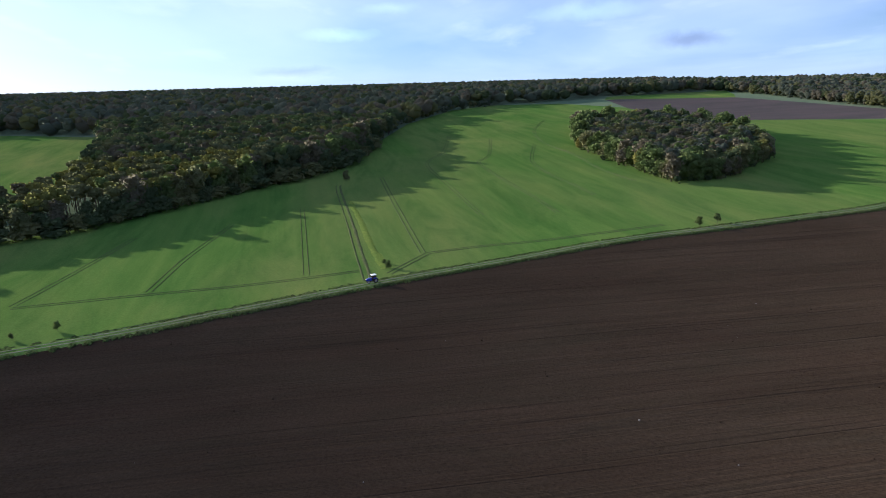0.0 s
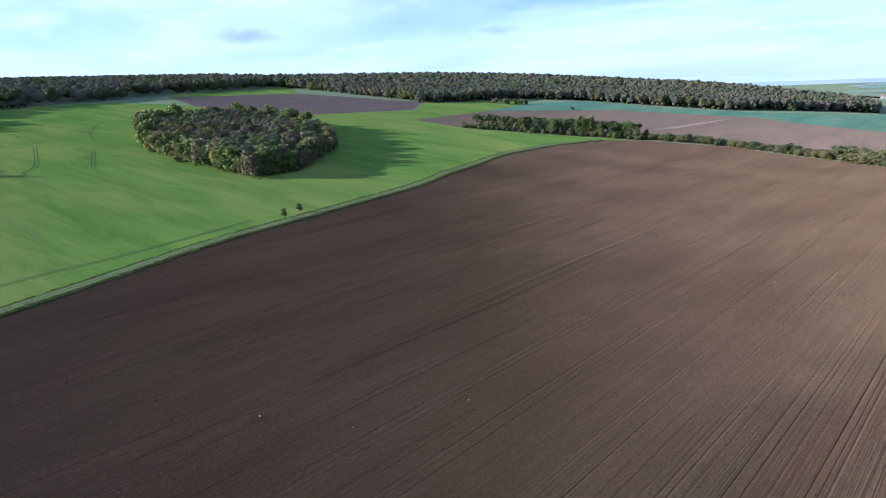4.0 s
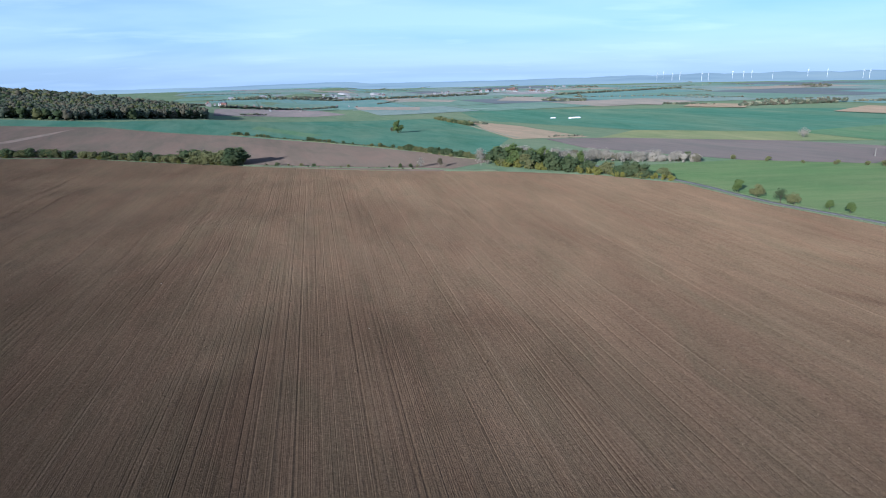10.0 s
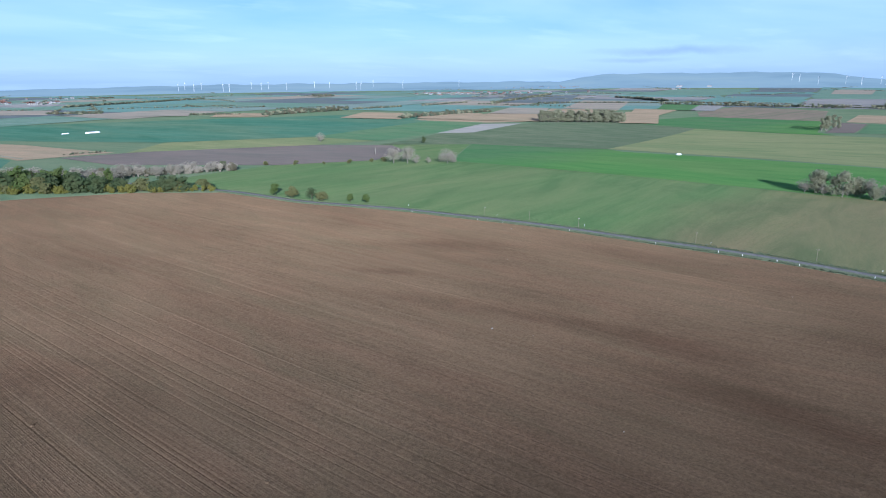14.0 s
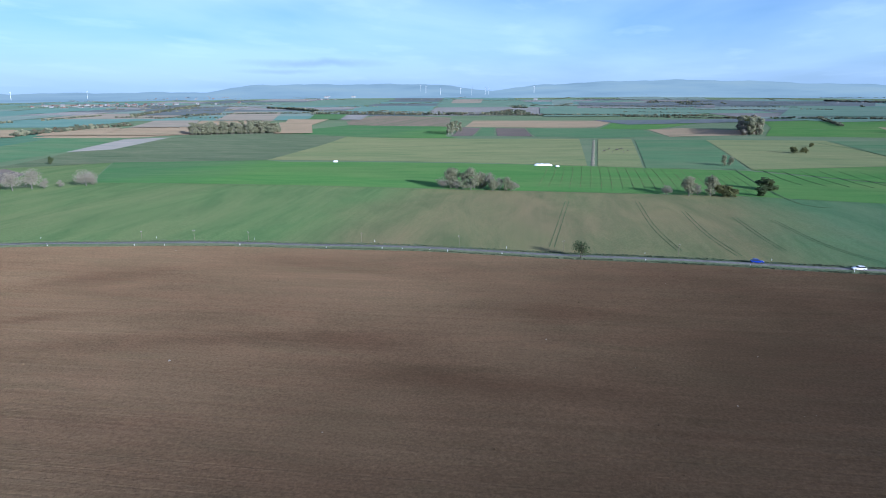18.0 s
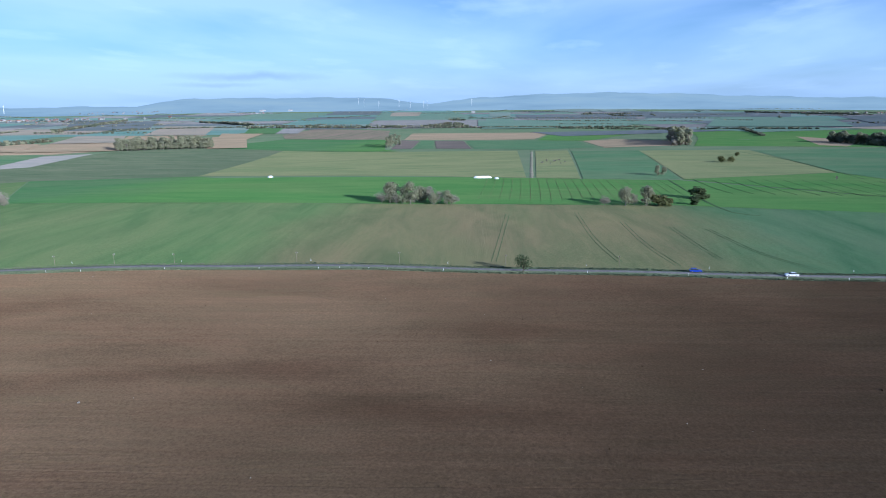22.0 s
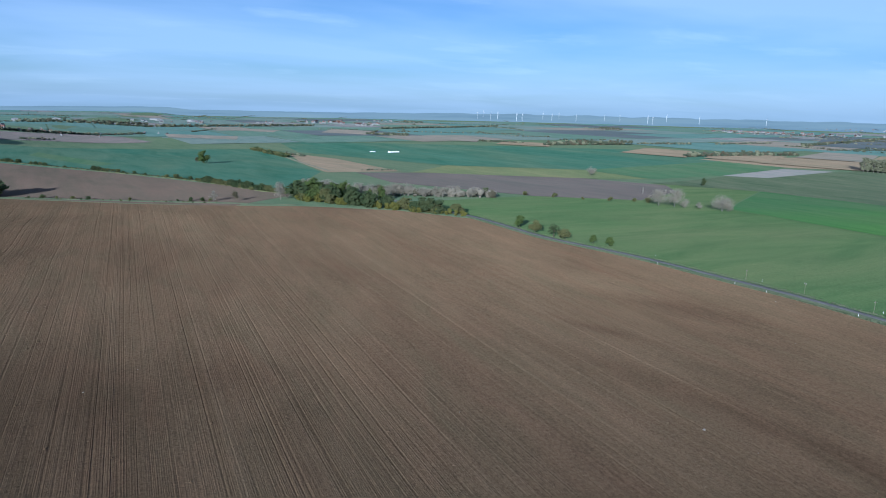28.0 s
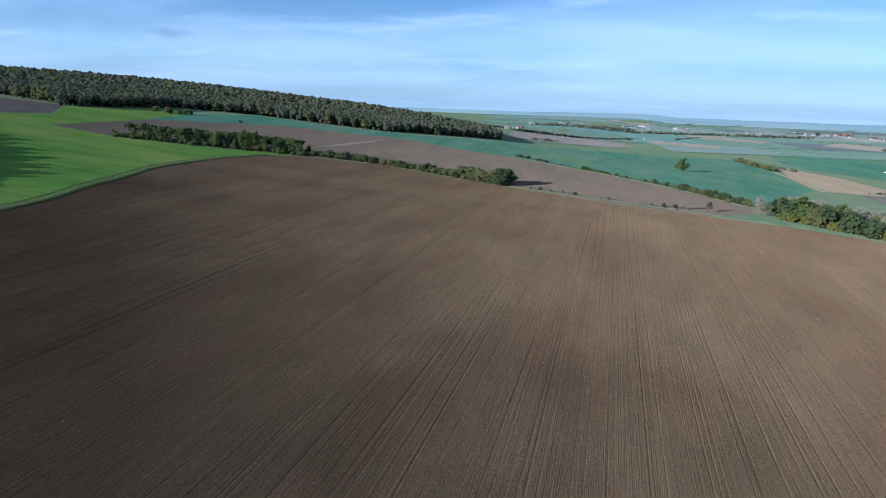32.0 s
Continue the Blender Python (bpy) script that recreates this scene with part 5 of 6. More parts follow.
for x, y, h, kind in ((-85, -521, 9, "willow"), (-90, -523, 7.5, "willow"), (-161, -635, 5.5, "shrub"), (-170, -637, 5, "shrub"), (-192, -702, 4, "shrub"), (-211, -507, 4, "grey")):
    plant(kind, x, y, h, "", "bushes in the meadows")
for x, y, h in ((600, 636, 5), (605, 625, 6), (609, 615, 5), (615, 610, 4), (622, 607, 6), (628, 604, 4), (632, 530, 3), (637, 528, 2.5), (262, 705, 5), (266, 697, 6), (272, 690, 4), (268, 680, 3), (457, -208, 3), (440, -232, 2.5), (424, -248, 3), (412, -262, 2), (402, -280, 3), (392, -300, 2.5), (384, -308, 3.5)):
    plant(TREE_RNG.choice(["shrub", "bush"]), x + TREE_RNG.uniform(-4, 4), y + TREE_RNG.uniform(-4, 4), h, "", "bushes between the hill fields")
for x, y in ((4, -640), (-4, -632), (-8, -645), (8, -620), (-14, -628), (0, -610), (-10, -612)):
    plant("grey", x, y, TREE_RNG.uniform(2.0, 3.4), "low bare scrub in the grass plot", "scrub in the plot", 1.7)
plant("grey", 650, -420, 15, "bare tree between the fields")
plant("dark", 531, -481, 8, "dark tree at the grassland's edge")
for k in range(72):
    s, d = (k % 24 + TREE_RNG.uniform(-0.3, 0.3)) / 23, k // 24
    x, y = np.array([666, -878]) * (1 - s) + np.array([546, -948]) * s
    plant("poplar", x + 9 * d, y - 14 * d, TREE_RNG.uniform(14.5, 22), "", "planted block of slim trees", 1.45)
p = scatter(W_RNG, [(668, -886), (550, -955), (572, -996), (694, -930)], 5.0)
wood("plantation", p, W_RNG.uniform(5, 15.5, len(p)), 2.4, {LEAF_BLUE: 3, TWIGS: 3, LEAF_DUN: 1}, "dense planted block of slim trees in the plain", 15, 40, 0.6, 8)
p = scatter(W_RNG, [(-158, -866), (-178, -866), (-204, -1042), (-180, -1042)], 7.5)
wood("tree_row", np.repeat(p, 2, 0) + W_RNG.normal(0, 1.5, (2 * len(p), 2)), W_RNG.uniform(7, 22, 2 * len(p)), 4.4, {LEAF_PALE: 4, TWIGS: 2, LEAF_OLIVE: 1}, "row of tall grey-green trees in the plain", 16, 50, 0.7, 12)
p = scatter(W_RNG, [(-362, -925), (-380, -935), (-440, -845), (-424, -832)], 7.0)
wood("grove", np.repeat(p, 2, 0) + W_RNG.normal(0, 1.5, (2 * len(p), 2)), W_RNG.uniform(6, 16, 2 * len(p)), 4.2, {LEAF_PALE: 2, LEAF_BLUE: 4}, "narrow grove of dark trees in the plain", 17, 50, 0.7, 12)
for k in range(7):
    plant("poplar", 254 + TREE_RNG.uniform(-6, 6), -965 - 9 * k, TREE_RNG.uniform(17, 22), "", "short row of poplars")


# ---- hedgerows and groves of the far plain, joined ----
def far_trees():
    rng = np.random.default_rng(8)
    lines = [((1722, -370), (1621, -462), 7.8), ((1404, -577), (1319, -654), 6.0), ((1253, -670), (1287, -899), 9.0), ((2985, -799), (2961, -906), 9.3), ((2069, 354), (2206, 231), 9.7), ((1275, 447), (1333, 399), 5.5), ((1296, 373), (1629, 174), 6.7), ((1154, 298), (1238, 269), 4.3), ((1266, -691), (1282, -923), 12.1), ((1300, -951), (1297, -1105), 6.6), ((944, -800), (979, -1023), 9.3), ((1298, -1177), (1351, -1417), 5.6), ((2408, -1542), (2288, -1576), 11.3), ((1221, -1383), (1609, -2192), 9.1), ((1202, -2015), (1064, -1918), 9.1), ((1064, -1918), (874, -1752), 10.4), ((667, -1630), (547, -1630), 10.4), ((539, -1630), (392, -1630), 8.5), ((813, -1589), (591, -1623), 7.0), ((421, -1678), (325, -1643), 5.1), ((325, -1643), (-233, -1688), 5.9), ((-121, -2874), (-170, -2884), 8.6), ((-232, -2614), (-348, -2582), 7.8), ((-11, -1630), (-296, -1539), 5.6), ((-322, -1516), (-503, -1317), 5.2), ((-231, -2823), (-324, -2812), 11.3), ((-128, -2928), (-165, -2923), 11.7), ((-407, -1494), (-332, -1085), 4.7), ((356, -2183), (296, -2180), 8.8), ((-864, -3123), (-1156, -2685), 10.8), ((930, -789), (959, -1079), 8), ((1694, -375), (1649, -470), 9), ((1010, -95), (960, -120), 5), ((700, -192), (690, -150), 2.5), ((1900, 500), (2300, -300), 10), ((2100, -500), (2500, -1100), 9), ((700, -1750), (1150, -1500), 6), ((345, -1665), (225, -1690), 9), ((340, -1720), (240, -1740), 9), ((335, -1780), (250, -1800), 9), ((330, -1850), (262, -1860), 9)]
    pts, size = [], []
    for a, b, h in lines:
        a, b = np.array(a), np.array(b)
        n = int(np.linalg.norm(b - a) / 3.2)
        for k in range(n):
            if rng.random() < 0.93:
                pts.append(a + (b - a) * k / n + rng.normal(0, 2.0, 2))
                size.append(h * rng.uniform(0.6, 1.1))
    for _ in range(105):
        bearing, far = math.radians(rng.uniform(74, 215)), rng.uniform(1700, 3900)
        a = np.array([math.sin(bearing), math.cos(bearing)]) * far
        way = math.radians(rng.choice([104, 96, 104, 14]) + rng.normal(0, 8))
        length = rng.uniform(40, 420)
        n = int(length / 4.2)
        for k in range(n):
            if rng.random() < 0.8:
                pts.append(a + np.array([math.sin(way), math.cos(way)]) * (k * 4.2 - length / 2) + rng.normal(0, 2, 2))
                size.append(rng.uniform(2.5, 5.5))
    wood("hedgerows", np.array(pts), np.array(size), 4.6, {LEAF_BLUE: 5, LEAF_DUN: 2, LEAF_PALE: 2}, "distant hedgerows and tree lines of the plain", 9, 4, 1.0, 3, False)


far_trees()


# ---- vehicles ----
def wheel(parent, x, y, r, width):
    bm = bmesh.new()
    bmesh.ops.create_cone(bm, cap_ends=True, segments=20, radius1=r, radius2=r, depth=width, matrix=Matrix.Translation((x, y, r)) @ pose(0, 0, 0, 90))
    bmesh.ops.bevel(bm, geom=bm.edges[:], offset=min(0.05, r * 0.12), segments=2, affect="EDGES")
    w = part("wheel", bm, TYRE, parent)
    bm = bmesh.new()
    bmesh.ops.create_cone(bm, cap_ends=True, segments=14, radius1=r * 0.58, radius2=r * 0.52, depth=width + 0.03, matrix=Matrix.Translation((x, y, r)) @ pose(0, 0, 0, 90))
    part("rim", bm, RIM, w, "metal wheel rim")
    return w


def shell(outline, half, inset=0.0):
    """A body from its side outline (x, z), as wide as twice half, the upper edge drawn in by inset."""
    bm = bmesh.new()
    top = max(z for _, z in outline)
    low = min(z for _, z in outline)
    sides = []
    for s in (-1, 1):
        sides.append([bm.verts.new((x, s * (half - inset * (z - low) / (top - low)), z)) for x, z in outline])
    n = len(outline)
    bm.faces.new(sides[0])
    bm.faces.new(sides[1][::-1])
    for i in range(n):
        bm.faces.new((sides[0][i], sides[1][i], sides[1][(i + 1) % n], sides[0][(i + 1) % n]))
    bmesh.ops.recalc_face_normals(bm, faces=bm.faces[:])
    bmesh.ops.bevel(bm, geom=bm.edges[:], offset=0.06, segments=2, affect="EDGES")
    return bm


def car(x, y, turn, paint, label):
    root = empty("car", x, y, ground_z(x, y) + 0.56, turn)
    part("body", shell([(-2.1, 0.28), (2.1, 0.28), (2.15, 0.62), (1.95, 0.80), (0.95, 0.92), (-1.95, 0.95), (-2.15, 0.70)], 0.86, 0.05), paint, root)
    part("cabin_glass", shell([(1.0, 0.90), (0.35, 1.38), (-1.35, 1.40), (-1.95, 0.93)], 0.80, 0.16), GLASS, root, "dark car windows")
    part("roof", shell([(0.42, 1.36), (0.30, 1.45), (-1.30, 1.46), (-1.48, 1.38)], 0.66, 0.04), paint, root)
    for wx in (-1.3, 1.3):
        for wy in (-0.78, 0.78):
            wheel(root, wx, wy, 0.31, 0.2)
    for sy in (-0.62, 0.62):
        bm = bmesh.new()
        box(bm, 2.02, 2.16, sy - 0.17, sy + 0.17, 0.58, 0.74, 0.03)
        part("headlight", bm, LAMP, root, "clear headlight lens")
        bm = bmesh.new()
        box(bm, -0.06, 0.06, sy * 1.42 - 0.07, sy * 1.42 + 0.07, 0.92, 1.05, 0.03)
        ob = part("mirror", bm, paint, root)
        ob.location.x = 0.75
    bm = bmesh.new()
    box(bm, -2.2, -2.1, -0.8, 0.8, 0.30, 0.5, 0.03)
    part("bumper", bm, TYRE, root, "dark plastic bumper")
    return tagged(root, label, "car")


def tractor(x, y, turn):
    root = empty("tractor", x, y, ground_z(x, y) + 0.88, turn)
    part("hood", shell([(0.1, 0.75), (2.1, 0.75), (2.25, 1.15), (2.1, 1.5), (0.1, 1.72)], 0.48, 0.06), BLUE, root, "blue engine hood")
    bm = bmesh.new()
    box(bm, -1.3, 2.0, -0.32, 0.32, 0.45, 0.85, 0.06)
    part("chassis", bm, TYRE, root)
    part("cab", shell([(0.15, 1.0), (0.35, 1.75), (0.2, 2.55), (-1.25, 2.55), (-1.4, 1.5), (-1.2, 1.0)], 0.78, 0.1), GLASS, root, "dark glazed driver's cab")
    part("cab_roof", shell([(0.4, 2.54), (0.35, 2.74), (-1.4, 2.76), (-1.45, 2.54)], 0.86, 0.06), WHITE, root, "white cab roof")
    for sy in (-0.98, 0.98):
        part("fender", shell([(-1.75, 1.1), (-1.55, 1.62), (-1.0, 1.82), (-0.3, 1.7), (0.0, 1.3), (-0.3, 1.45), (-1.0, 1.6), (-1.5, 1.4)], 0.28), BLUE, root).location.y = sy
        wheel(root, -0.9, sy, 0.78, 0.46)
        wheel(root, 1.55, sy * 0.88, 0.5, 0.34)
        bm = bmesh.new()
        box(bm, 2.16, 2.26, sy * 0.3 - 0.12, sy * 0.3 + 0.12, 1.2, 1.36, 0.02)
        part("headlight", bm, LAMP, root, "clear headlight lens")
    bm = bmesh.new()
    tube(bm, (1.1, -0.5, 1.3), (1.1, -0.5, 2.6), 0.06, 0.05)
    part("exhaust", bm, RIM, root, "upright metal exhaust pipe")
    return tagged(root, "blue tractor with white cab roof parked on the track", "tractor")


tractor(-17, 212, 205)
car(-54, -227.1, 183.5, BLUE, "blue hatchback car on the country road")
car(-86, -227.2, 3.5, SILVER, "white car on the country road")


# ---- posts and poles along the road ----
def marker_post(x, y):
    root = empty("marker_post", x, y, ground_z(x, y) + 0.3)
    bm = bmesh.new()
    box(bm, -0.06, 0.06, -0.05, 0.05, 0, 0.85, 0.02)
    part("post", bm, WHITE, root)
    bm = bmesh.new()
    box(bm, -0.065, 0.065, -0.055, 0.055, 0.66, 0.80, 0.01)
    part("band", bm, TYRE, root, "black band with reflector")
    return tagged(root, "white roadside marker post with black band", "marker post", "marker posts along the road")


first = marker_post(181, -193)
line = spline(ROAD, 4.0)
for x, y in ((169, -196), (140, -204), (83, -214), (75, -215), (64, -216), (57, -216), (36, -217.5), (-16, -221), (-51, -223), (-84, -225), (105, -210), (215, -184), (-104, -226)):
    copy_thing(first, pose(x, y, ground_z(x, y) + 0.3))
for x, y in ((181, -206), (140, -215), (90, -224), (36, -227.5), (-16, -230), (-60, -233), (228, -193), (-110, -237)):
    copy_thing(first, pose(x, y, ground_z(x, y) + 0.3))


def pole(x, y, height):
    root = empty("utility_pole", x, y, ground_z(x, y), 8)
    bm = bmesh.new()
    tube(bm, (0, 0, -0.5), (0, 0, height), 0.07, 0.055, 8)
    part("pole", bm, WOOD, root)
    bm = bmesh.new()
    box(bm, -0.45, 0.45, -0.05, 0.05, height - 0.5, height - 0.38, 0.01)
    part("crossarm", bm, WOOD, root)
    for s in (-0.38, 0.38):
        bm = bmesh.new()
        tube(bm, (s, 0, height - 0.38), (s, 0, height - 0.2), 0.04, 0.03, 6)
        part("insulator", bm, WHITE, root, "white ceramic insulator")
    return tagged(root, "short weathered timber pole beside the road", "pole", "poles along the road")


first = pole(141, -212, 4.4)
for x, y in ((185, -202), (164, -208), (95, -222), (55, -227), (14, -229), (-28, -232)):
    copy_thing(first, pose(x, y, ground_z(x, y), 0, 0, 8))
bm = bmesh.new()
box(bm, -0.3, 0.3, -0.3, 0.3, -0.3, 6.0, 0.1)
thing = empty("stone_marker", 451, -348, ground_z(451, -348))
part("shaft", bm, STONE, thing)
bm = bmesh.new()
box(bm, -0.55, 0.55, -0.55, 0.55, -0.2, 0.5, 0.1)
part("base", bm, STONE, thing)
tagged(thing, "pale stone pillar at the field's corner", "pillar")


# ---- farm buildings and plastic ----
def film_tunnel(x, y, turn, length, radius, name, label, category):
    """A long low hump under white film, with folded ends and hoops."""
    root = empty(name, x, y, ground_z(x, y) + 0.3, turn)
    bm = bmesh.new()
    rows = []
    n = max(4, int(length / 2))
    rng = random.Random(int(length))
    for i in range(n + 1):
        s = i / n
        r = radius * min(1, (math.sin(math.pi * s) * 5) ** 0.5) * rng.uniform(0.93, 1.05) + 0.02
        rows.append([bm.verts.new((length * (s - 0.5), r * 1.3 * math.cos(a), r * math.sin(a) - 0.05)) for a in np.linspace(0, math.pi, 9)])
    for a, b in zip(rows, rows[1:]):
        for i in range(8):
            bm.faces.new((a[i], a[i + 1], b[i + 1], b[i])).smooth = True
    bmesh.ops.recalc_face_normals(bm, faces=bm.faces[:])
    part("film", bm, FILM, root)
    for s in (-0.3, 0.0, 0.3):
        bm = bmesh.new()
        for p, q in zip(np.linspace(0, math.pi, 9), np.linspace(0, math.pi, 9)[1:]):
            tube(bm, (length * s, radius * 1.36 * math.cos(p), radius * 1.05 * math.sin(p)), (length * s, radius * 1.36 * math.cos(q), radius * 1.05 * math.sin(q)), 0.05, 0.05, 5)
        part("strap", bm, RIM, root)
    return tagged(root, label, category)


film_tunnel(52, -492, 8, 15, 1.5, "silage_heap", "long heap under white plastic film at the meadow's edge", "silage heap")
film_tunnel(40.5, -487, 8, 4, 1.2, "silage_bale", "short bale under white plastic film", "bale")
film_tunnel(236, -501, 30, 5, 1.3, "silage_bale", "white wrapped heap between two fields", "bale")
film_tunnel(1052, -280, 108, 24, 2.0, "polytunnel", "long white plastic tunnel in the plain", "polytunnel")
film_tunnel(1064, -246, 108, 12, 1.4, "polytunnel", "short white plastic tunnel in the plain", "polytunnel")


def house(x, y, turn, length, width, eaves, rise, walls, roof, label, group):
    root = empty("house", x, y, ground_z(x, y) + 0.8, turn)
    L, W = length / 2, width / 2
    bm = bmesh.new()
    box(bm, -L, L, -W, W, -1.2, eaves)
    g = [bm.verts.new((s * (L - 0.02), t, z)) for s in (-1, 1) for t, z in ((-W, eaves), (W, eaves), (0, eaves + rise))]
    bm.faces.new(g[:3])
    bm.faces.new(g[3:])
    part("wall", bm, walls, root)
    bm = bmesh.new()
    for t in (-1, 1):
        v = [bm.verts.new((s * (L + 0.5), t * (W + 0.5), eaves - 0.2) if k else (s * (L + 0.5), 0, eaves + rise + 0.1)) for s, k in ((-1, 0), (1, 0), (1, 1), (-1, 1))]
        bm.faces.new(v)
    bmesh.ops.solidify(bm, geom=bm.faces[:], thickness=0.25)
    part("roof", bm, roof, root)
    bm = bmesh.new()
    box(bm, L * 0.4, L * 0.4 + 0.8, -0.4, 0.4, eaves + rise * 0.6, eaves + rise + 0.9, 0.05)
    part("chimney", bm, roof, root)
    for k in (-0.55, 0.0, 0.55):
        bm = bmesh.new()
        box(bm, k * L - 0.6, k * L + 0.6, W - 0.02, W + 0.06, eaves * 0.4, eaves * 0.85)
        part("window", bm, GLASS, root)
        bm = bmesh.new()
        box(bm, k * L - 0.6, k * L + 0.6, -W - 0.06, -W + 0.02, eaves * 0.4, eaves * 0.85)
        part("window", bm, GLASS, root)
    return tagged(root, label, "house", group)


def villages():
    rng = random.Random(4)
    forms = [house(1304, 395, 30, 12, 8, 4.5, 3.2, PLASTER, ROOF_RED, "plastered village house with a red tiled roof", "village houses"),
             house(1330, 372, 100, 10, 8, 4.0, 3.0, LIMEWASH, ROOF_RED, "white village house with a red tiled roof", "village houses"),
             house(1351, 380, 60, 16, 9, 5.5, 3.0, LIMEWASH, ROOF_GREY, "white village house with a grey roof", "village houses")]
    for (ax, ay), (bx, by), count, wide, size in (((1310, 385), (1640, 165), 26, 26, 0.85), ((2196, -2031), (1780, -2383), 46, 70, 1.9), ((2030, -1895), (1760, -2140), 16, 40, 1.3), ((2778, -383), (2464, -507), 26, 50, 2.6),
                                            ((2500, -3000), (2150, -3250), 22, 60, 1.5), ((-1300, -2900), (-950, -3000), 34, 70, 1.5), ((3000, -900), (3150, -650), 14, 60, 1.6), ((2400, 250), (2700, -50), 20, 80, 1.5), ((1500, -3200), (1650, -3150), 8, 30, 1.5)):
        for _ in range(count):
            s = rng.random()
            x, y = ax + (bx - ax) * s + rng.gauss(0, wide), ay + (by - ay) * s + rng.gauss(0, wide)
            copy_thing(rng.choice(forms), pose(x, y, ground_z(x, y) + 0.8, 0, 0, rng.choice([12, 100, 60]) + rng.gauss(0, 8)) @ Matrix.Scale(0.48 * size * rng.uniform(0.8, 1.2), 4))


villages()


def hall(x, y, turn, length, width, height):
    root = empty("warehouse", x, y, ground_z(x, y) + 0.8, turn)
    bm = bmesh.new()
    box(bm, -length / 2, length / 2, -width / 2, width / 2, -1.2, height)
    part("wall", bm, LIMEWASH, root)
    part("roof", shell([(-width / 2 - 0.5, height), (width / 2 + 0.5, height), (0, height + width * 0.12)], length / 2 + 0.5), ROOF_GREY, root).rotation_euler = (0, 0, radians(90))
    bm = bmesh.new()
    box(bm, -3, 3, -width / 2 - 0.1, -width / 2 + 0.1, 0, height * 0.7)
    part("door", bm, ROOF_GREY, root)
    return tagged(root, "long white warehouse in the far plain", "warehouse", "warehouses of the plain")


for x, y, turn, length, width, height in ((1960, 520, 20, 36, 18, 7), (2020, 440, 20, 24, 18, 8), (2650, 250, 30, 60, 22, 7), (2600, 120, 30, 36, 22, 7), (1640, -3420, 100, 60, 20, 7), (1500, -3480, 100, 30, 20, 7), (420, -3350, 95, 45, 18, 7)):
    hall(x, y, turn, length, width, height)


# ---- wind turbines ----
def turbine(x, y, turn, spin):
    root = empty("wind_turbine", x, y, ground_z(x, y), turn)
    bm = bmesh.new()
    tube(bm, (0, 0, -2), (0, 0, 41), 0.9, 0.55, 12)
    part("tower", bm, TOWER_PAINT, root)
    bm = bmesh.new()
    box(bm, -2.6, 2.2, -1.0, 1.0, 40.6, 42.8, 0.5)
    part("nacelle", bm, TOWER_PAINT, root)
    bm = bmesh.new()
    tube(bm, (-4.0, 0, 41.7), (-2.5, 0, 41.7), 0.35, 1.0, 10)
    part("hub", bm, TOWER_PAINT, root)
    for k in range(3):
        a = radians(spin + 120 * k)
        bm = bmesh.new()
        d, side = Vector((0, math.sin(a), math.cos(a))), Vector((0, math.cos(a), -math.sin(a)))
        c = Vector((-3.3, 0, 41.7))
        rings = []
        for s, w, th in ((0.0, 0.5, 0.45), (0.18, 1.15, 0.3), (0.6, 0.75, 0.18), (1.0, 0.15, 0.06)):
            m = c + d * (0.6 + 16 * s)
            rings.append([bm.verts.new(m + side * (w * u) + Vector((th * v, 0, 0))) for u, v in ((1, 0), (0, 1), (-1, 0), (0, -1))])
        for p, q in zip(rings, rings[1:]):
            for i in range(4):
                bm.faces.new((p[i], p[(i + 1) % 4], q[(i + 1) % 4], q[i]))
        bm.faces.new(rings[0])
        bm.faces.new(rings[-1])
        bmesh.ops.recalc_face_normals(bm, faces=bm.faces[:])
        part("blade", bm, TOWER_PAINT, root)
    return tagged(root, "white three-bladed wind turbine on the horizon", "wind turbine", "wind farm on the horizon")


spins = [turbine(math.sin(radians(b)) * 3950, math.cos(radians(b)) * 3950, turn, spin) for b, turn, spin in ((111.8, 40, 10), (120.5, 55, 70), (130.6, 48, 95))]
T_RNG = random.Random(2)
for b in (112.3, 113.0, 113.6, 115.3, 115.8, 117.6, 118.4, 119.0, 122.9, 124.2, 126.5, 126.9, 128.0, 162.6, 163.1, 164.4, 166.2, 167.2, 168.4, 168.7, 172.7, 135.6):
    r = 3950 + T_RNG.uniform(-160, 160)
    x, y = math.sin(radians(b)) * r, math.cos(radians(b)) * r
    copy_thing(T_RNG.choice(spins), pose(x, y, ground_z(x, y), 0, 0, 45 + T_RNG.uniform(-15, 15)))


# ---- distance: far hills closing the plain, their haze painted as a blue glow ----
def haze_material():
    m, t = material("haze_glow")
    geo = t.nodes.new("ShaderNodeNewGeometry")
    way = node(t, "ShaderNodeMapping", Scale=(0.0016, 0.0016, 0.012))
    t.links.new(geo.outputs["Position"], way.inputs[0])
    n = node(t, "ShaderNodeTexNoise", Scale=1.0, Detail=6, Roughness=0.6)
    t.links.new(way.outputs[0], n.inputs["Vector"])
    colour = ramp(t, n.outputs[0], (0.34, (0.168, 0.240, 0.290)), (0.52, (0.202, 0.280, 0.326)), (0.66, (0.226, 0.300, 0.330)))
    e = node(t, "ShaderNodeEmission", Strength=HAZE_GLOW)
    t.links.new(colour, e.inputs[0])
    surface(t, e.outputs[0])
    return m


HAZE_GLOW = 0.9


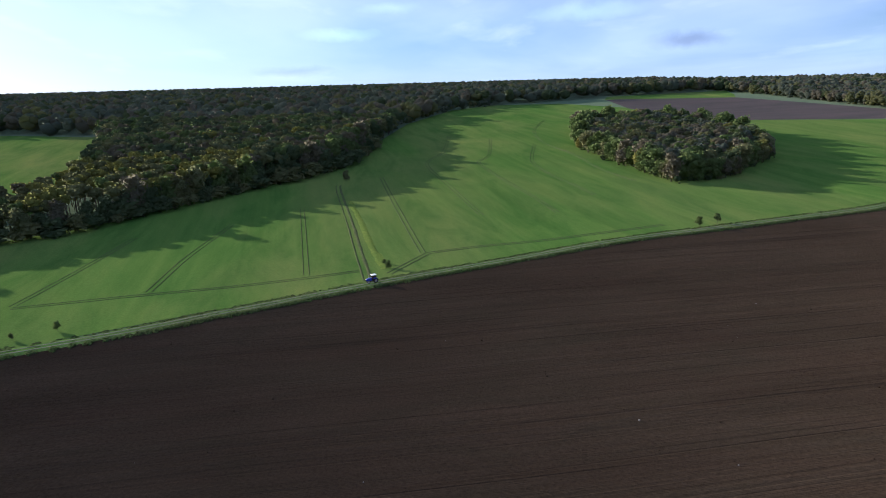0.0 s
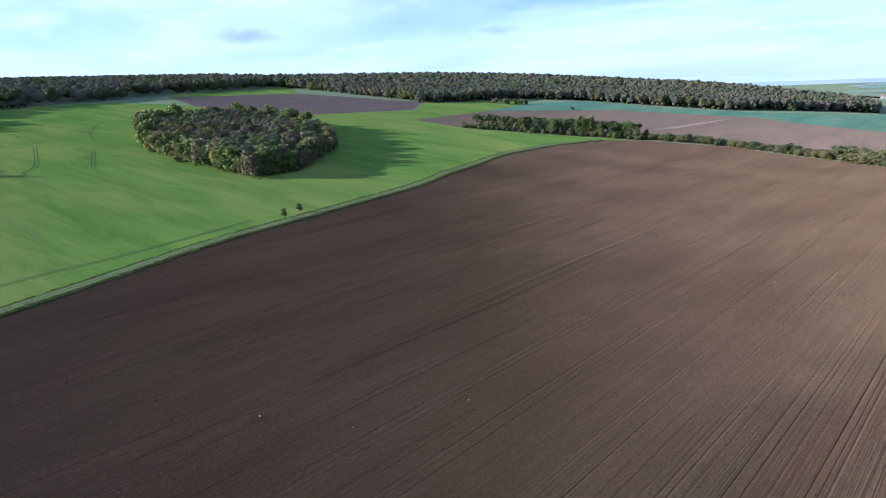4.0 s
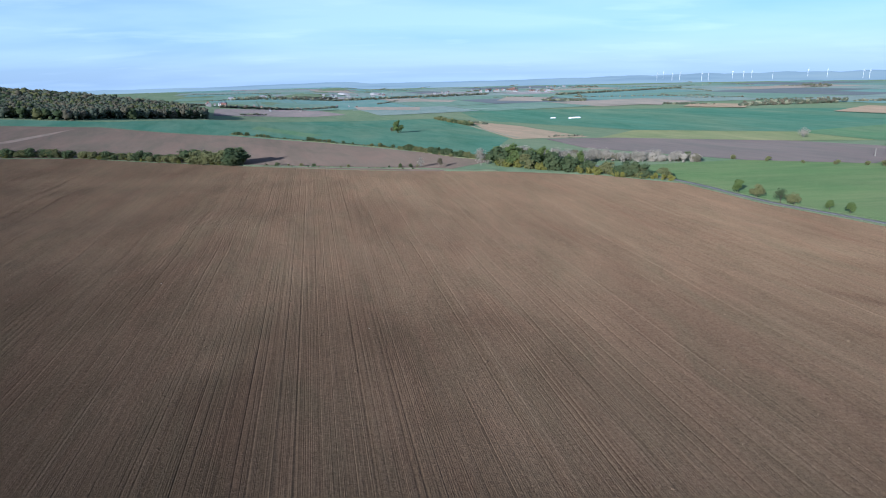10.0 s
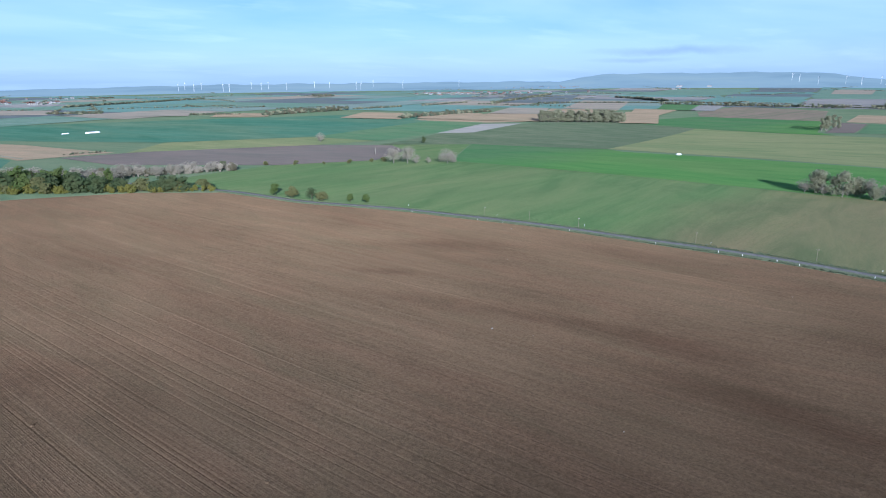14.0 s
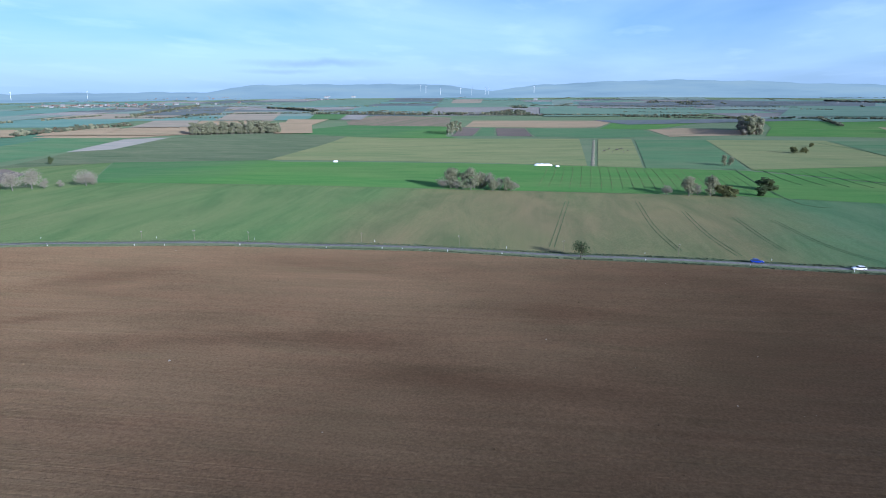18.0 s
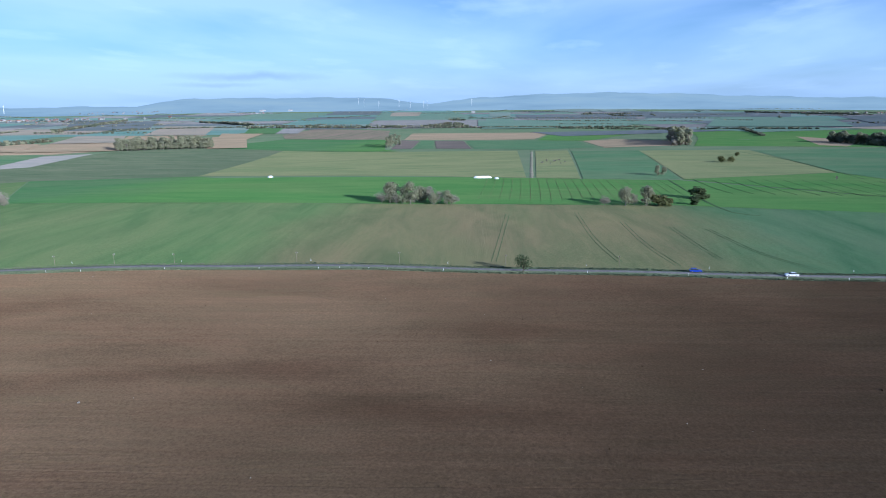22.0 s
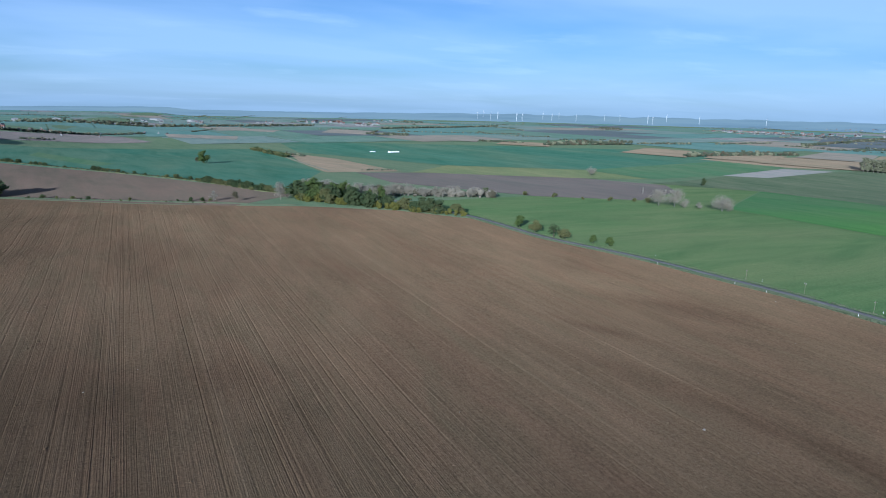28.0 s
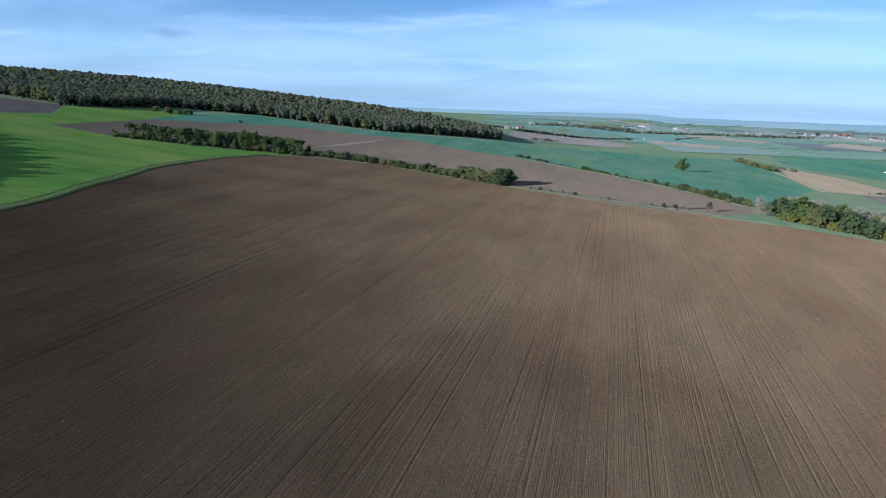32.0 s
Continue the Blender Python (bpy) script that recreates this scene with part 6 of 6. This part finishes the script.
def far_hills():
    turns = np.radians(np.arange(50, 240, 0.5))
    rings = np.array([3700, 3800, 3950, 4080, 4200, 4350, 4500, 4650, 4800, 4940])
    r, a = np.meshgrid(rings, turns, indexing="ij")
    x, y = r * np.sin(a), r * np.cos(a)
    z = terrain(x, y) + np.interp(r, [3700, 3800, 4200, 4940], [-1.0, 2.5, 6, 7])
    bumps = 3.0 * np.sin(a * 57) + 2.0 * np.sin(a * 131 + 1) + 1.2 * np.sin(a * 263 + 2)
    z = z + bumps * smooth(4200, 4800, r) * (0.35 + 0.65 * smooth(96, 120, np.degrees(a)))
    n, k = len(turns), len(rings)
    i, j = np.meshgrid(np.arange(k - 1), np.arange(n - 1), indexing="ij")
    quads = np.stack([i * n + j, (i + 1) * n + j, (i + 1) * n + j + 1, i * n + j + 1], -1).reshape(-1, 4)
    tagged(part("backdrop", fast_mesh("backdrop", np.stack([x, y, z], -1).reshape(-1, 3), quads, [haze_material()], smooth_faces=True), None), "hills along the horizon, their blue haze painted as a glow", "backdrop", "", "structure")


far_hills()


# ---- small growth and stones ----
def grass_tufts(name, path, offset, spread, count, height, mat, label, seed, lift=0.15):
    """Tussocks of crossed blades along a line, joined."""
    rng = np.random.default_rng(seed)
    path = spline(path, 2.0)
    way = np.gradient(path, axis=0)
    side = np.stack([way[:, 1], -way[:, 0]], 1) / np.linalg.norm(way, axis=1)[:, None]
    pick = rng.integers(0, len(path), count)
    at = path[pick] + side[pick] * (offset + rng.normal(0, spread, count))[:, None] + rng.uniform(-1, 1, (count, 2))
    z = terrain(at[:, 0], at[:, 1]) + lift
    verts, tris = [], []
    for k in range(4):
        a = rng.uniform(0, 6.28, count)
        w = rng.uniform(0.3, 0.7, count)
        h = height * rng.uniform(0.5, 1.4, count)
        d = np.stack([np.cos(a) * w, np.sin(a) * w], 1)
        tip = at + rng.normal(0, 0.25, (count, 2))
        verts.append(np.stack([np.c_[at - d, z], np.c_[at + d, z], np.c_[tip + d * 0.3, z + h], np.c_[tip - d * 0.5, z + h * 0.8]], 1).reshape(-1, 3))
        base = 4 * (np.arange(count) + k * count)[:, None]
        tris.append(np.concatenate([base + [[0, 1, 2]], base + [[0, 2, 3]]]))
    me = fast_mesh(name, np.concatenate(verts), np.concatenate(tris), [mat])
    tagged(part(name, me, None), label, "grass", "", "stuff")


GRASS = leaf_material("tussock_grass", (0.150, 0.200, 0.060), (0.180, 0.205, 0.080), (0.110, 0.150, 0.050))
DULL_GRASS = leaf_material("dull_grass", (0.120, 0.150, 0.085), (0.145, 0.160, 0.098), (0.100, 0.128, 0.070))
# a dark tone, so that the tufts on the bank carry its shade too
WEEDS_AND_SHADE = leaf_material("dark_weeds", (0.074, 0.112, 0.036), (0.092, 0.118, 0.044), (0.062, 0.092, 0.032))
NEAR_TRACK = TRACK[1:]
grass_tufts("track_grass", NEAR_TRACK, 2.3, 0.4, 3600, 0.2, GRASS, "long rough grass between track and plough", 1, 0.35)
grass_tufts("track_grass", NEAR_TRACK, -2.4, 0.4, 2200, 0.2, GRASS, "rough grass between track and wheat", 2, 0.32)
grass_tufts("bank_shade_weeds", NEAR_TRACK, 4.1, 0.25, 5500, 0.5, WEEDS_AND_SHADE, "tall bank weeds above the plough, coloured dark for its shade", 7, 0.15)
grass_tufts("track_grass", NEAR_TRACK, 0.0, 0.12, 2600, 0.14, WEEDS_AND_SHADE, "dark grass between the wheel ruts", 8, 0.35)
grass_tufts("bank_shade_weeds", NEAR_TRACK, -3.7, 0.2, 2600, 0.2, WEEDS_AND_SHADE, "dark weeds between track and wheat", 9, 0.15)
grass_tufts("road_grass", ROAD[2:11], -3.6, 0.4, 1800, 0.22, DULL_GRASS, "rough grass along the road verge", 4)
grass_tufts("road_grass", ROAD[2:11], 3.5, 0.4, 1800, 0.2, DULL_GRASS, "rough grass between road and plough", 5)


def clods():
    rng = np.random.default_rng(6)
    iv, it = ico(1)
    n = 5000
    far, a = 40 + 230 * np.sqrt(rng.random(n)), rng.uniform(0, 2 * math.pi, n)
    at = np.stack([far * np.sin(a), far * np.cos(a)], 1)
    at = at[inside(at, PLOUGH)]
    n = len(at)
    size = rng.gamma(2.2, 0.035, n) + 0.05
    lump = iv[None] * (size[:, None] * rng.uniform(0.65, 1.25, (n, len(iv))))[..., None]
    v = lump + np.c_[at, terrain(at[:, 0], at[:, 1]) + 0.30][:, None]
    t = (it[None] + (len(iv) * np.arange(n))[:, None, None]).reshape(-1, 3)
    pale = (rng.random(n) < 0.02).repeat(len(it))
    tagged(part("clods", fast_mesh("clods", v.reshape(-1, 3), t, [SOIL, STONE], pale.astype(int)), None), "loose clods and pale stones on the ploughed soil", "clods", "", "stuff")


clods()
